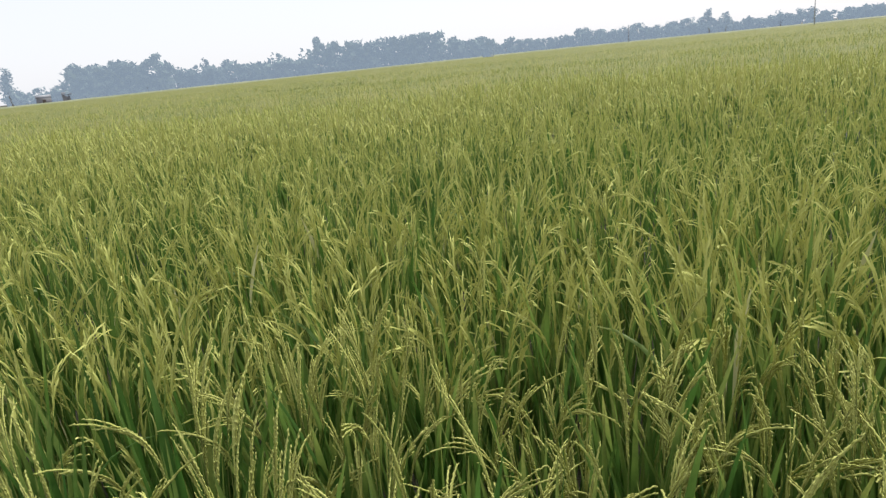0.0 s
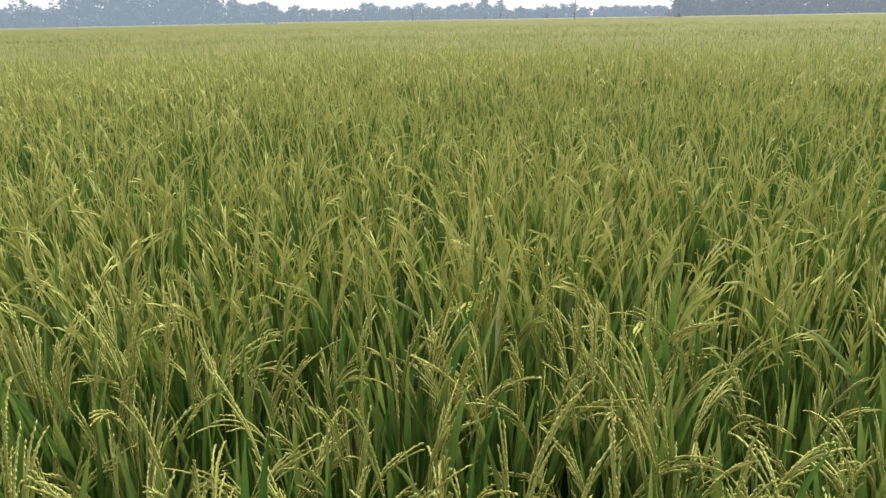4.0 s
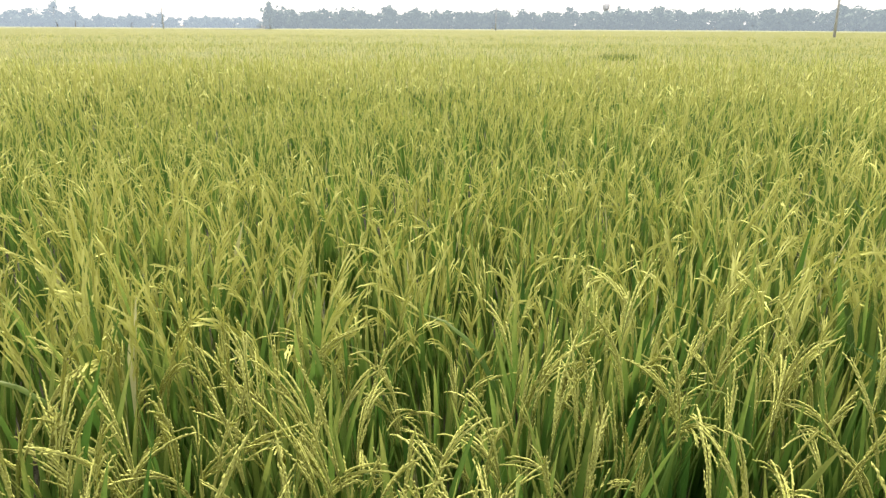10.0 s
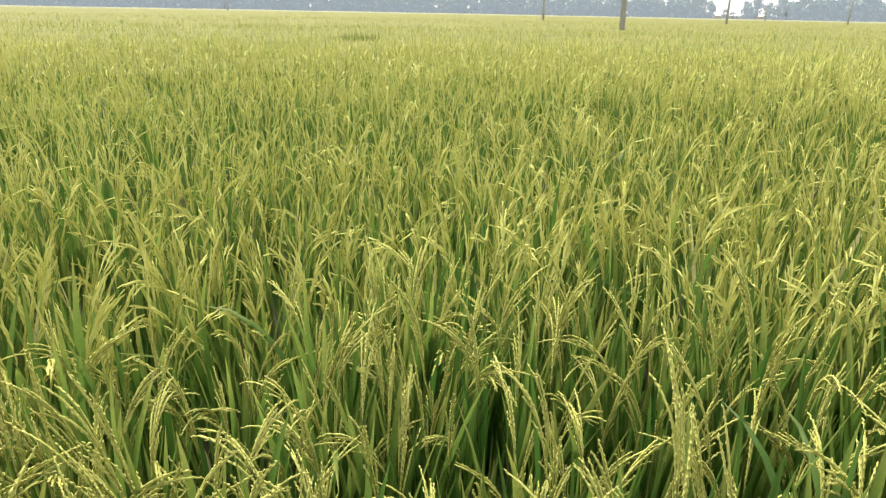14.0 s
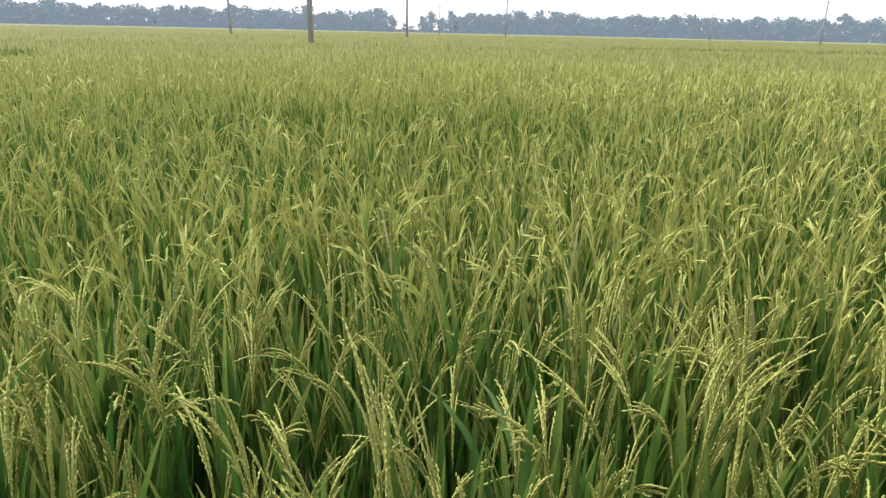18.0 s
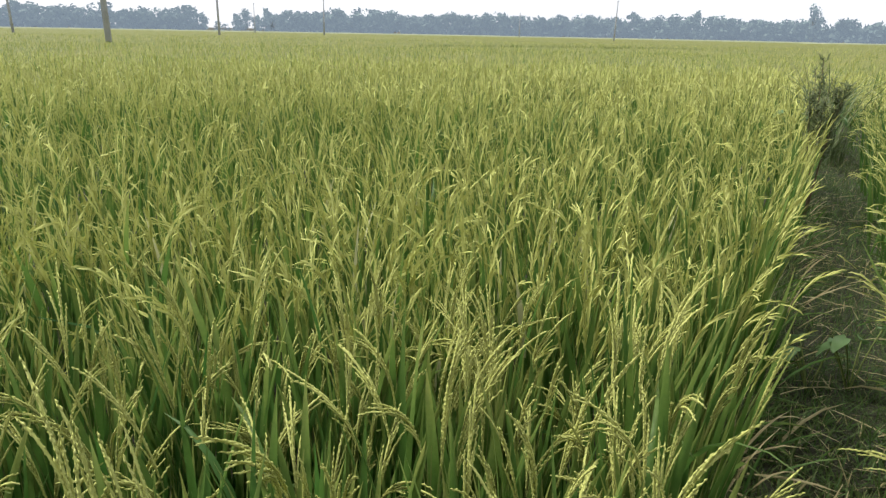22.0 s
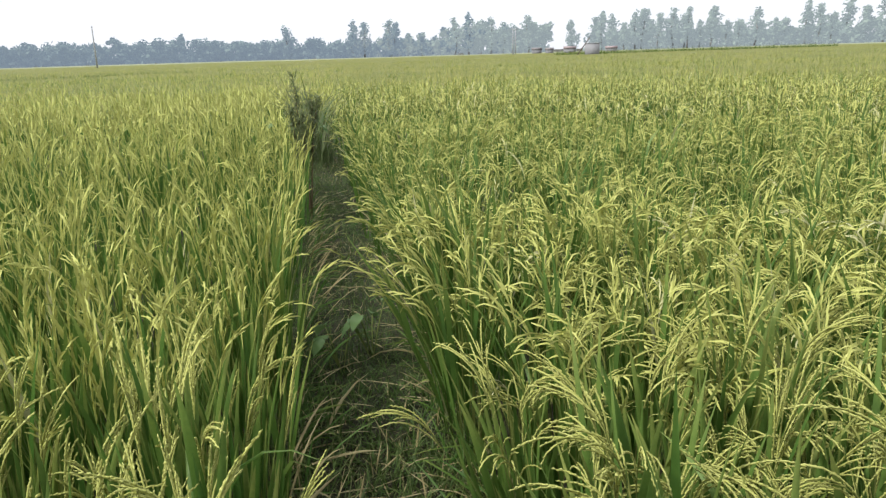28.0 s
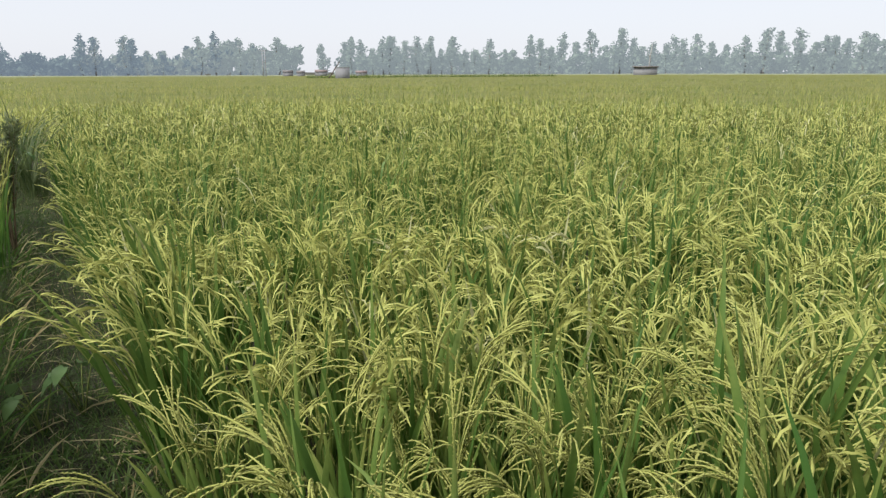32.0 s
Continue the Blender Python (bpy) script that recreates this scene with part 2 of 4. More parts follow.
def string_core(g, pts, tans, az, thick, mat, rnd):
    """The close-packed core of an ear's branch: a thin three-sided rod, drawn to a point."""
    verts, along, faces, n = [], [], [], len(pts)
    side = Vector((math.cos(az), -math.sin(az), 0))
    turn = rnd.uniform(0, 6.283)
    for k, (p, t) in enumerate(zip(pts, tans)):
        other = t.cross(side)
        w = thick * (0.45 if k == 0 else 0.3 if k == n - 1 else rnd.uniform(0.85, 1.15))
        verts += [p + (side * math.cos(turn + m * 2.094) + other * math.sin(turn + m * 2.094)) * w for m in range(3)]
        along += [0.72 * k / n] * 3
    for k in range(n - 1):
        for m in range(3):
            a, b = k * 3 + m, k * 3 + (m + 1) % 3
            faces.append((a, b, b + 3, a + 3))
    g.add(verts, faces, mat, along)


def grains(g, pts, tans, az, pitch, size, thick, mat, rnd):
    """Husks laid to both sides along a branch of an ear, each pressed close to it and pointing onwards."""
    side = Vector((math.cos(az), -math.sin(az), 0))
    n, length = len(pts) - 1, sum((pts[k + 1] - pts[k]).length for k in range(len(pts) - 1))
    count = max(3, int(length / pitch))
    roll = rnd.uniform(0, 6.283)
    for k in range(count):
        u = (0.08 + 0.90 * (k + rnd.uniform(-0.25, 0.25)) / count) * n
        i = max(0, min(n - 1, int(u)))
        p = pts[i].lerp(pts[i + 1], u - i)
        t = tans[i].lerp(tans[i + 1], u - i)
        other = t.cross(side)
        ph = roll + math.pi * (k % 2) + rnd.gauss(0, 0.45)
        out = side * math.cos(ph) + other * math.sin(ph)
        way = (t + out * rnd.uniform(0.02, 0.13)).normalized()
        cross = way.cross(out).normalized()
        L = size * rnd.uniform(0.85, 1.15)
        tip, belly = p + way * L, p + way * L * 0.5
        g.add([p, belly + (out * 1.2 + cross * 0.8) * thick, belly + (out * 0.6 - cross) * thick, tip], [(0, 1, 2), (1, 3, 2), (0, 2, 3), (0, 3, 1)], mat, [0.72 * k / count] * 4)


def toothed(g, pts, tans, az, thick, mat, rnd):
    """A branch of an ear farther off: a narrow ribbon whose edges step out at each husk."""
    side = Vector((math.cos(az), -math.sin(az), 0))
    verts, n, turn = [], len(pts), rnd.uniform(0, 6.283)
    for k, (p, t) in enumerate(zip(pts, tans)):
        other = t.cross(side)
        q = turn + 0.35 * k
        out = side * math.cos(q) + other * math.sin(q)
        end = 0.4 if k in (0, n - 1) else 1.0
        verts += [p + out * thick * end * (1.5 if k % 2 else 0.55), p - out * thick * end * (0.55 if k % 2 else 1.5)]
    faces = [(2 * k, 2 * k + 1, 2 * k + 3, 2 * k + 2) for k in range(n - 1)]
    g.add(verts, faces, mat, [0.72 * (k // 2) / n for k in range(2 * n)])


def ear(g, base, az, lean, length, droop, rnd, detail, mat=1, stem=2, branches=8, blen=0.09, loose=14.0, fan=(8, 70)):
    """A rice ear: a bending stalk in a sheaf of grain-bearing branches that run along it, arch with it and hang at their ends."""
    pts, tans = spine(base, az, lean, length, droop, 8, 1.9)
    side0 = Vector((math.cos(az), -math.sin(az), 0))
    if detail == 0:
        verts, faces = [], []
        for i, (p, t) in enumerate(zip(pts, tans)):
            w = 0.0015 * (1.1 - 0.7 * i / 8)
            nor = t.cross(side0)
            verts += [p + side0 * w, p - side0 * w * 0.5 + nor * w, p - side0 * w * 0.5 - nor * w]
        for i in range(8):
            for k in range(3):
                a, b = i * 3 + k, i * 3 + (k + 1) % 3
                faces.append((a, b, b + 3, a + 3))
        g.add(verts, faces, stem, [0.5] * len(verts))
    nodding = rnd.random()
    for j in range(branches):
        s = 0.72 * (j + rnd.uniform(-0.2, 0.2)) / max(1, branches - 1)
        s = max(0.0, s)
        i = min(7, int(s * 8))
        u = s * 8 - i
        p = pts[i].lerp(pts[i + 1], u)
        t = tans[i].lerp(tans[i + 1], u).normalized()
        el = math.degrees(math.acos(max(-1, min(1, t.z))))
        b_az = az + radians(rnd.gauss(0, 1) * loose * (2.2 if el < 25 else 1.2))
        b_lean = max(1, el + rnd.uniform(-0.5, 0.9) * loose)
        bl = blen * rnd.uniform(0.7, 1.2) * (1.15 - 0.45 * s)
        rest = droop * (1 - s ** 1.9) * min(1.0, bl / (length * (1.02 - s)))
        curl = 0.75 * rest + fan[0] + (fan[1] - fan[0]) * (nodding if j % 3 else rnd.random()) ** 1.8
        if detail == 0:
            bp, bt = spine(p, b_az, b_lean, bl, curl, 5, 1.7)
            string_core(g, bp, bt, b_az, 0.0020, mat, rnd)
            grains(g, bp, bt, b_az, 0.0070, 0.0120, 0.0020, mat, rnd)
        elif detail == 1:
            bp, bt = spine(p, b_az, b_lean, bl, curl, 8, 1.7)
            toothed(g, bp, bt, b_az, 0.0024, mat, rnd)
        elif detail == 2:
            bp, bt = spine(p, b_az, b_lean, bl, curl, 4, 1.7)
            toothed(g, bp, bt, b_az, 0.0025, mat, rnd)
        else:
            blade(g, p, b_az, b_lean, bl, curl, 0.0125, 2, mat, False, rnd.uniform(-1.5, 1.5), 1.5)
    return pts


KINDS = {
    # height, leaf length and width, ears, how the ears arch and spread
    "upright": dict(h=0.90, leaf=(0.30, 0.47), width=(0.014, 0.026), at=(0.12, 0.80), ears=9, droop=(5, 108), lean=(1, 10), loose=4.0, blen=0.14, elen=(0.19, 0.25), bend=(2, 15), fan=(0, 34)),
    "nodding": dict(h=0.94, leaf=(0.34, 0.52), width=(0.014, 0.025), at=(0.18, 0.84), ears=11, droop=(45, 135), lean=(4, 26), loose=11.0, blen=0.145, elen=(0.18, 0.26), bend=(3, 24), fan=(0, 85)),
}


def hill_parts(kind, seed, detail):
    """One hill of rice as a list of (part name, Geo): stems, then each blade, then each ear. Base at the origin."""
    k, rnd = KINDS[kind], random.Random(seed)
    parts = []
    stems = Geo()
    n_ear = (k["ears"] - 2, k["ears"] - 2, 6, 5)[detail]
    n_leaf = (32, 22, 12, 6)[detail]
    tips = []
    for i in range(max(n_ear, n_leaf // 2)):
        az, r = rnd.uniform(0, 6.283), rnd.uniform(0.0, 0.045)
        base = Vector((math.sin(az) * r, math.cos(az) * r, 0))
        lean = rnd.uniform(1, 9)
        length = k["h"] * rnd.uniform(0.62, 0.82)
        segs = (4, 2, 1, 1)[detail]
        if detail < 2:
            p, t = blade(stems, base, az, lean, length, rnd.uniform(-3, 7), 0.006, segs, 2, False, 0.6)
        else:
            p, t = spine(base, az, lean, length, 3, 1)
        tips.append((p, az, lean))
    parts.append(("stems", stems))
    for i in range(n_leaf):
        p, az, lean = tips[i % len(tips)]
        at = rnd.uniform(*k["at"])
        q = p[0].lerp(p[-1], at)
        g = Geo()
        length = rnd.uniform(*k["leaf"]) * (1.0 if at > 0.5 else 1.2)
        bend = rnd.uniform(*k["bend"]) if rnd.random() < 0.96 else rnd.uniform(50, 110)
        width = rnd.uniform(*k["width"]) * (1, 0.95, 1.0, 1.15)[detail]
        blade(g, q, az + rnd.uniform(-1.4, 1.4), lean + rnd.uniform(0, 6), length, bend, width, (6, 3, 2, 1)[detail], 3 if rnd.random() < 0.01 else 0, detail == 0, rnd.uniform(-1.2, 1.2))
        parts.append(("leaf_blade", g))
    for i in range(n_ear):
        p, az, lean = tips[i % len(tips)]
        g = Geo()
        nod = k["droop"][0] + (k["droop"][1] - k["droop"][0]) * rnd.random() ** (2.0 if kind == "upright" else 1.3)
        ear(g, Vector(p[-1]), az + rnd.uniform(-0.8, 0.8), lean + rnd.uniform(*k["lean"]) * 0.6, rnd.uniform(*k["elen"]), nod, rnd, detail, 3 if kind == "nodding" and rnd.random() < 0.02 else 1, 2,
            (7, 7, 4, 2)[detail], k["blen"] * (1, 1, 1.1, 1.3)[detail], k["loose"] * (1, 1, 1.2, 1.0)[detail], k["fan"])
        parts.append(("panicle", g))
    return parts


def joined(parts):
    vs, fs, ms, al, off = [], [], [], [], 0
    for _, g in parts:
        v, f, m, a = g.arrays()
        vs.append(v), fs.append(f + off), ms.append(m), al.append(a)
        off += len(v)
    return np.concatenate(vs), np.concatenate(fs), np.concatenate(ms), np.concatenate(al)


def scatter(templates, places, rng, scales, lean=None):
    """Copies of the templates at the places as one set of arrays."""
    V, F, M, A, off = [], [], [], [], 0
    pick = rng.integers(0, len(templates), len(places))
    for k, (v, f, m, a) in enumerate(templates):
        idx = np.nonzero(pick == k)[0]
        if not len(idx):
            continue
        th = rng.uniform(0, 2 * np.pi, len(idx))
        c, s = np.cos(th)[:, None], np.sin(th)[:, None]
        sc = scales[idx][:, None]
        x = (v[None, :, 0] * c - v[None, :, 1] * s) * sc
        y = (v[None, :, 0] * s + v[None, :, 1] * c) * sc
        z = np.broadcast_to(v[None, :, 2] * sc, x.shape)
        if lean is not None:
            x, y = x + lean[idx, 0:1] * z ** 2, y + lean[idx, 1:2] * z ** 2
        p = places[idx]
        W = np.stack((x + p[:, 0:1], y + p[:, 1:2], z + p[:, 2:3]), -1).reshape(-1, 3)
        n = len(idx)
        V.append(W.astype(np.float32))
        F.append((f[None] + (np.arange(n) * len(v))[:, None, None] + off).reshape(-1, 3))
        M.append(np.tile(m, n))
        A.append(np.tile(a, n))
        off += n * len(v)
    return np.concatenate(V), np.concatenate(F), np.concatenate(M), np.concatenate(A)


def stack(sets):
    V, F, M, A, off = [], [], [], [], 0
    for v, f, m, a in sets:
        V.append(v), F.append(f + off), M.append(m), A.append(a)
        off += len(v)
    return np.concatenate(V), np.concatenate(F), np.concatenate(M), np.concatenate(A)


def part(name, mesh, parent, label=""):
    ob = new(name, mesh)
    ob.parent = parent
    if label:
        ob["label"] = label
    return ob


def tube(g, pts, radii, sides=6, mat=0):
    verts, faces = [], []
    for i, p in enumerate(pts):
        t = (Vector(pts[min(i + 1, len(pts) - 1)]) - Vector(pts[max(i - 1, 0)])).normalized()
        s = t.orthogonal().normalized()
        o = t.cross(s)
        for k in range(sides):
            q = 2 * math.pi * k / sides
            verts.append(Vector(p) + (s * math.cos(q) + o * math.sin(q)) * radii[i])
    for i in range(len(pts) - 1):
        for k in range(sides):
            a, b = i * sides + k, i * sides + (k + 1) % sides
            faces.append((a, b, b + sides, a + sides))
    faces.append(tuple(range(sides))[::-1])
    faces.append(tuple(len(verts) - sides + k for k in range(sides)))
    g.add(verts, faces, mat, [0.0] * len(verts))


def box(g, x0, x1, y0, y1, z0, z1, mat=0):
    v = [(x, y, z) for z in (z0, z1) for y in (y0, y1) for x in (x0, x1)]
    g.add(v, [(0, 2, 3, 1), (4, 5, 7, 6), (0, 1, 5, 4), (2, 6, 7, 3), (0, 4, 6, 2), (1, 3, 7, 5)], mat, [0.0] * 8)


def polar(az, d, z=0.0):
    return Vector((d * math.sin(radians(az)), d * math.cos(radians(az)), z))


# ---------------------------------------------------------------- plan
# The bund runs straight past the camera's feet; "along" is metres down it, "across" metres to its left side.
BUND_U, BUND_N = np.array((0.674, -0.739)), np.array((0.739, 0.674))
BUND_LEFT, BUND_RIGHT = 0.04, -0.53
SEEN_FROM, SEEN_TO = -42.0, 206.0


def far_edge(az):
    """Distance to the far side of the open fields, by compass bearing."""
    az = az % 360
    if az > 300:
        return 208.0
    if az < 3:
        return 220.0
    if az < 34:
        return 322.0
    if az < 135:
        return 256.0
    return 226.0


def sink(x, y):
    """How far the distant crop is lowered to fit its edge to the camera's view, by place."""
    az = math.degrees(math.atan2(x, y)) % 360
    az = az - 360 if az > 260 else az
    share = np.interp(az, (-100, 0, 34, 150, 185, 260), (0, 0, 1, 1, 0.3, 0.3))
    return 0.0027 * max(0.0, math.hypot(x, y) - 30) * share


# ground: one sheet to the horizon
g = Geo()
rings = [0, 2, 6, 15, 40, 100, 220, 500, 1200, 2800]
N = 64
verts = [Vector((0, 0, 0))]
for r in rings[1:]:
    verts += [polar(360 * k / N, r) for k in range(N)]
faces = [(0, 1 + (k + 1) % N, 1 + k) for k in range(N)]
for i in range(len(rings) - 2):
    for k in range(N):
        a0, b0 = 1 + i * N + k, 1 + i * N + (k + 1) % N
        faces.append((a0, b0, b0 + N, a0 + N))
g.add(verts, faces, 0, [0] * len(verts))
ground = tagged(new("ground", geo_mesh("ground", g, [MUD])), "dark moist paddy mud under the rice", "ground", kind="structure")

# the bund: a low, uneven, trodden earth bank between the two paddies
g = Geo()
cross = [(-0.72, 0.0), (-0.62, 0.05), (-0.5, 0.085), (-0.38, 0.08), (-0.25, 0.07), (-0.12, 0.08), (0.0, 0.085), (0.1, 0.05), (0.2, 0.0)]
steps = 180
verts, faces = [], []
for i in range(steps + 1):
    s = -5.0 + 18.0 * i / steps
    for c, z in cross:
        wob = 0.05 * noise.noise(Vector((s * 0.9, 3.0, 0)))
        p = BUND_U * s + BUND_N * (c + wob + max(0, s - 6.5) * 0.04)
        lift = 0.03 * noise.noise(Vector((s * 2.3, c * 5, 1.0))) + 0.012 * noise.noise(Vector((s * 9, c * 14, 2.0))) if z > 0 else -0.01
        verts.append(Vector((p[0], p[1], z + lift)))
n = len(cross)
for i in range(steps):
    for k in range(n - 1):
        q = i * n + k
        faces.append((q, q + n, q + n + 1, q + 1))
g.add(verts, faces, 0, [0] * len(verts))
bund = tagged(new("bund_path", geo_mesh("bund_path", g, [SOIL], True)), "narrow trodden earth bund path overgrown with short grass", "path", kind="structure")

# ---------------------------------------------------------------- rice
rng = np.random.default_rng(7)
FEET = np.array((0.03, -0.06))


def lattice(r0, r1, step, seed, behind=False):
    """Planted rows along the bund within a ring of the seen side, with the across value of each place."""
    r = np.random.default_rng(seed)
    m = int(r1 / step) + 1
    i, j = np.meshgrid(np.arange(-m, m + 1), np.arange(-m, m + 1))
    s, c = i.ravel() * step, j.ravel() * step
    s, c = s + r.normal(0, step * 0.2, s.shape), c + r.normal(0, step * 0.2, c.shape)
    x, y = BUND_U[0] * s + BUND_N[0] * c, BUND_U[1] * s + BUND_N[1] * c
    d = np.hypot(x - FEET[0], y - FEET[1])
    az = np.degrees(np.arctan2(x, y))
    az = np.where(az < -120, az + 360, az)
    seen = (az > SEEN_FROM - (8 if r0 < 3 else 0)) & (az < SEEN_TO)
    keep = (d >= r0) & (d < r1) & (~seen if behind else seen)
    open_ = np.clip((s - 1.6) / 3.4, 0, 1) * 0.17  # farther on the right-hand plants close in on the path
    cc = c - np.clip(s - 6.5, 0, None) * 0.04  # the path swings a little aside farther on
    gap = (cc > BUND_RIGHT - 0.02 + open_) & (cc < BUND_LEFT + 0.02 + 0.45 * open_) & (s > -5) & (s < 12)
    keep &= ~gap
    if r1 == 18.5:  # thins out where the farther, coarser planting takes over
        keep &= r.random(len(d)) < np.clip((19.0 - d) / 6.5, 0, 1)
    return np.stack((x, y, 0 * x), 1)[keep], c[keep], d[keep]


def leaning(c, amount=0.10):
    """Plants at the bund's edges lean out over it."""
    out = np.zeros((len(c), 2))
    near_l = np.clip(1 - (c - BUND_LEFT) / 0.28, 0, 1) * (c > BUND_LEFT)
    near_r = np.clip(1 - (BUND_RIGHT - c) / 0.28, 0, 1) * (c < BUND_RIGHT)
    out += (-near_l * amount * 0.1 + near_r * amount * 1.7)[:, None] * BUND_N[None]
    return out


def vigour(pl, r):
    """Height of each plant: uneven from place to place and from hill to hill."""
    low = np.array([noise.noise(Vector((p[0] * 0.7, p[1] * 0.7, 4.0))) + 0.6 * noise.noise(Vector((p[0] * 0.2, p[1] * 0.2, 9.0))) for p in pl])
    return (1.0 + 0.09 * low) * r.uniform(0.87, 1.10, len(pl))


SLOTS = {"upright": [RICE_LEAF, RICE_EAR, RICE_STEM, DRY_EAR], "nodding": [RICE_LEAF_LIGHT, RICE_EAR_PALE, RICE_STEM, DRY_EAR]}
sets = {"upright": [], "nodding": []}
places, across, _ = lattice(0.62, 1.75, 0.185, 11)
single = list(zip(places, across))
for kind, sign in (("upright", 1), ("nodding", -1)):
    for (r0, r1, step, det, num, seed) in ((1.75, 3.5, 0.185, 1, 14, 12), (3.5, 8.0, 0.20, 2, 14, 13), (8.0, 18.5, 0.23, 3, 14, 17)):
        pl, ac, di = lattice(r0, r1, step, seed)
        sel = (ac + 0.25) * sign > 0
        tem = [joined(hill_parts(kind, 200 + 50 * det + i, det)) for i in range(num)]
        sets[kind].append(scatter(tem, pl[sel], rng, vigour(pl[sel], rng), leaning(ac[sel])))
    for r0, r1, step, seed in ((1.0, 8.0, 0.20, 16), (8.0, 15.5, 0.33, 18)):  # the same crop goes on behind the standing place
        pl, ac, di = lattice(r0, r1, step, seed, True)
        sel = (ac + 0.25) * sign > 0
        if sel.any():
            sets[kind].append(scatter(tem, pl[sel], rng, vigour(pl[sel], rng) * 1.05))


def tuft(kind, seed, fine):
    """A far clump: thin strokes of leaf and ear that stand out of the canopy sheet."""
    g, rnd, k = Geo(), random.Random(seed), KINDS[kind]
    for i in range(5):
        L = rnd.uniform(0.2, 0.3)
        blade(g, polar(rnd.uniform(0, 360), rnd.uniform(0, 0.17 * fine), k["h"] - 0.24), rnd.uniform(0, 6.283), rnd.uniform(2, 25), L, rnd.uniform(5, 60), rnd.uniform(0.011, 0.020) * fine, 1, (0, 1, 0, 1, 1)[i], False, rnd.uniform(-1, 1))
    return g.arrays()


for kind, sign in (("upright", 1), ("nodding", -1)):
    for r0, r1, step, seed in ((13.0, 36.0, 0.33, 14), (36.0, 75.0, 0.95, 15)):
        pl, ac, di = lattice(r0, r1, step, seed)
        sel = (ac + 0.25) * sign > 0
        tem = [tuft(kind, 400 + i, 1.0 if r0 < 20 else 1.9) for i in range(16)]
        pl[:, 2] -= [sink(x, y) for x, y, _ in pl]
        sets[kind].append(scatter(tem, pl[sel], rng, vigour(pl[sel], rng)))
for kind, label in (("upright", "green rice crop with upright yellowing ears, standing dense in the paddy"), ("nodding", "pale green rice crop with heavy nodding ears, standing dense in the paddy")):
    field = new("rice_field", mesh_from("rice_field", *stack(sets[kind]), SLOTS[kind]))
    tagged(field, label, "rice crop", kind="stuff")

# the closed canopy farther off, up to the far edge of the fields
g = Geo()
verts, faces = [], []
radii = [14.5 * 1.085 ** i for i in range(36)]
M = 240
for r in radii:
    for k in range(M):
        az = 360 * k / M
        d = min(r, far_edge(az) - 3 + 0.001 * r)
        p = polar(az, d)
        c = p.x * BUND_N[0] + p.y * BUND_N[1]
        z = (0.73 if c > -0.2 else 0.80) - sink(p.x, p.y) - 0.45 * max(0.0, min(1.0, (24 - r) / 10)) ** 1.5 + 0.05 * noise.noise(p * 0.4) + 0.04 * noise.noise(p * 0.06)
        verts.append(Vector((p.x, p.y, z)))
for i in range(len(radii) - 1):
    for k in range(M):
        a0, b0 = i * M + k, i * M + (k + 1) % M
        faces.append((a0, a0 + M, b0 + M, b0))
g.add(verts, faces, 0, [0] * len(verts))
tagged(new("rice_canopy", geo_mesh("rice_canopy", g, [CANOPY], True)), "distant yellow-green canopy of ripening rice fields", "rice crop", kind="stuff")

# ---------------------------------------------------------------- single rice hills beside the bund, each a thing
proto = {}
for kind in ("upright", "nodding"):
    proto[kind] = []
    for v in range(7):
        parts = hill_parts(kind, 900 + v, 0)
        root = new("rice_plant", geo_mesh("stems", parts[0][1], SLOTS[kind]))
        for nm, gg in parts[1:]:
            part(nm, geo_mesh(nm, gg, SLOTS[kind], nm != "panicle"), root)
        lab = "green rice plant with erect blades and yellowing ears" if kind == "upright" else "pale green rice plant with heavy arching ears"
        tagged(root, lab, "rice plant", "rice plants beside the path")
        proto[kind].append([root, False])
rnd = random.Random(5)
for p, c in single:
    kind = "upright" if c > -0.25 else "nodding"
    v = proto[kind][rnd.randrange(7)]
    over = max(0.0, 1 - (BUND_RIGHT - c) / 0.3) * 9 if kind == "nodding" else -max(0.0, 1 - (c - BUND_LEFT) / 0.25) * 4
    tip = Matrix.Rotation(radians(over), 4, Vector((-BUND_N[1], BUND_N[0], 0)))
    m = Matrix.Translation(p) @ tip @ pose(0, 0, 0, rnd.uniform(-4, 4), rnd.uniform(-4, 4), rnd.uniform(0, 360)) @ Matrix.Scale(rnd.uniform(0.9, 1.08), 4)
    if not v[1]:
        v[0].matrix_basis, v[1] = m, True
    else:
        copy_thing(v[0], m)
for kind in proto:
    for root, used in proto[kind]:
        if not used:
            for o in (*root.children, root):
                bpy.data.objects.remove(o)

# ---------------------------------------------------------------- the bund's cover
g = Geo()
rnd = random.Random(21)
for i in range(30000):
    s, c = 0.3 + 11.2 * rnd.random() ** 1.7, rnd.uniform(-0.66, 0.22)
    away = max(0, s - 6.5) * 0.04
    edge = min(1, abs(c + 0.23) / 0.3)
    p = BUND_U * s + BUND_N * (c + away)
    L = rnd.uniform(0.05, 0.11) * (1 + 1.3 * edge * rnd.random())
    blade(g, (p[0], p[1], 0.075), rnd.uniform(0, 6.283), rnd.uniform(5, 75), L, rnd.uniform(0, 60), rnd.uniform(0.004, 0.008), 2 if s < 3 else 1, 0 if rnd.random() < 0.93 else 1, False, rnd.uniform(-1, 1))
tagged(new("path_grass", geo_mesh("path_grass", g, [GRASS, DRY_LEAF])), "short trodden green grass covering the earth bund", "grass", kind="stuff")
g = Geo()
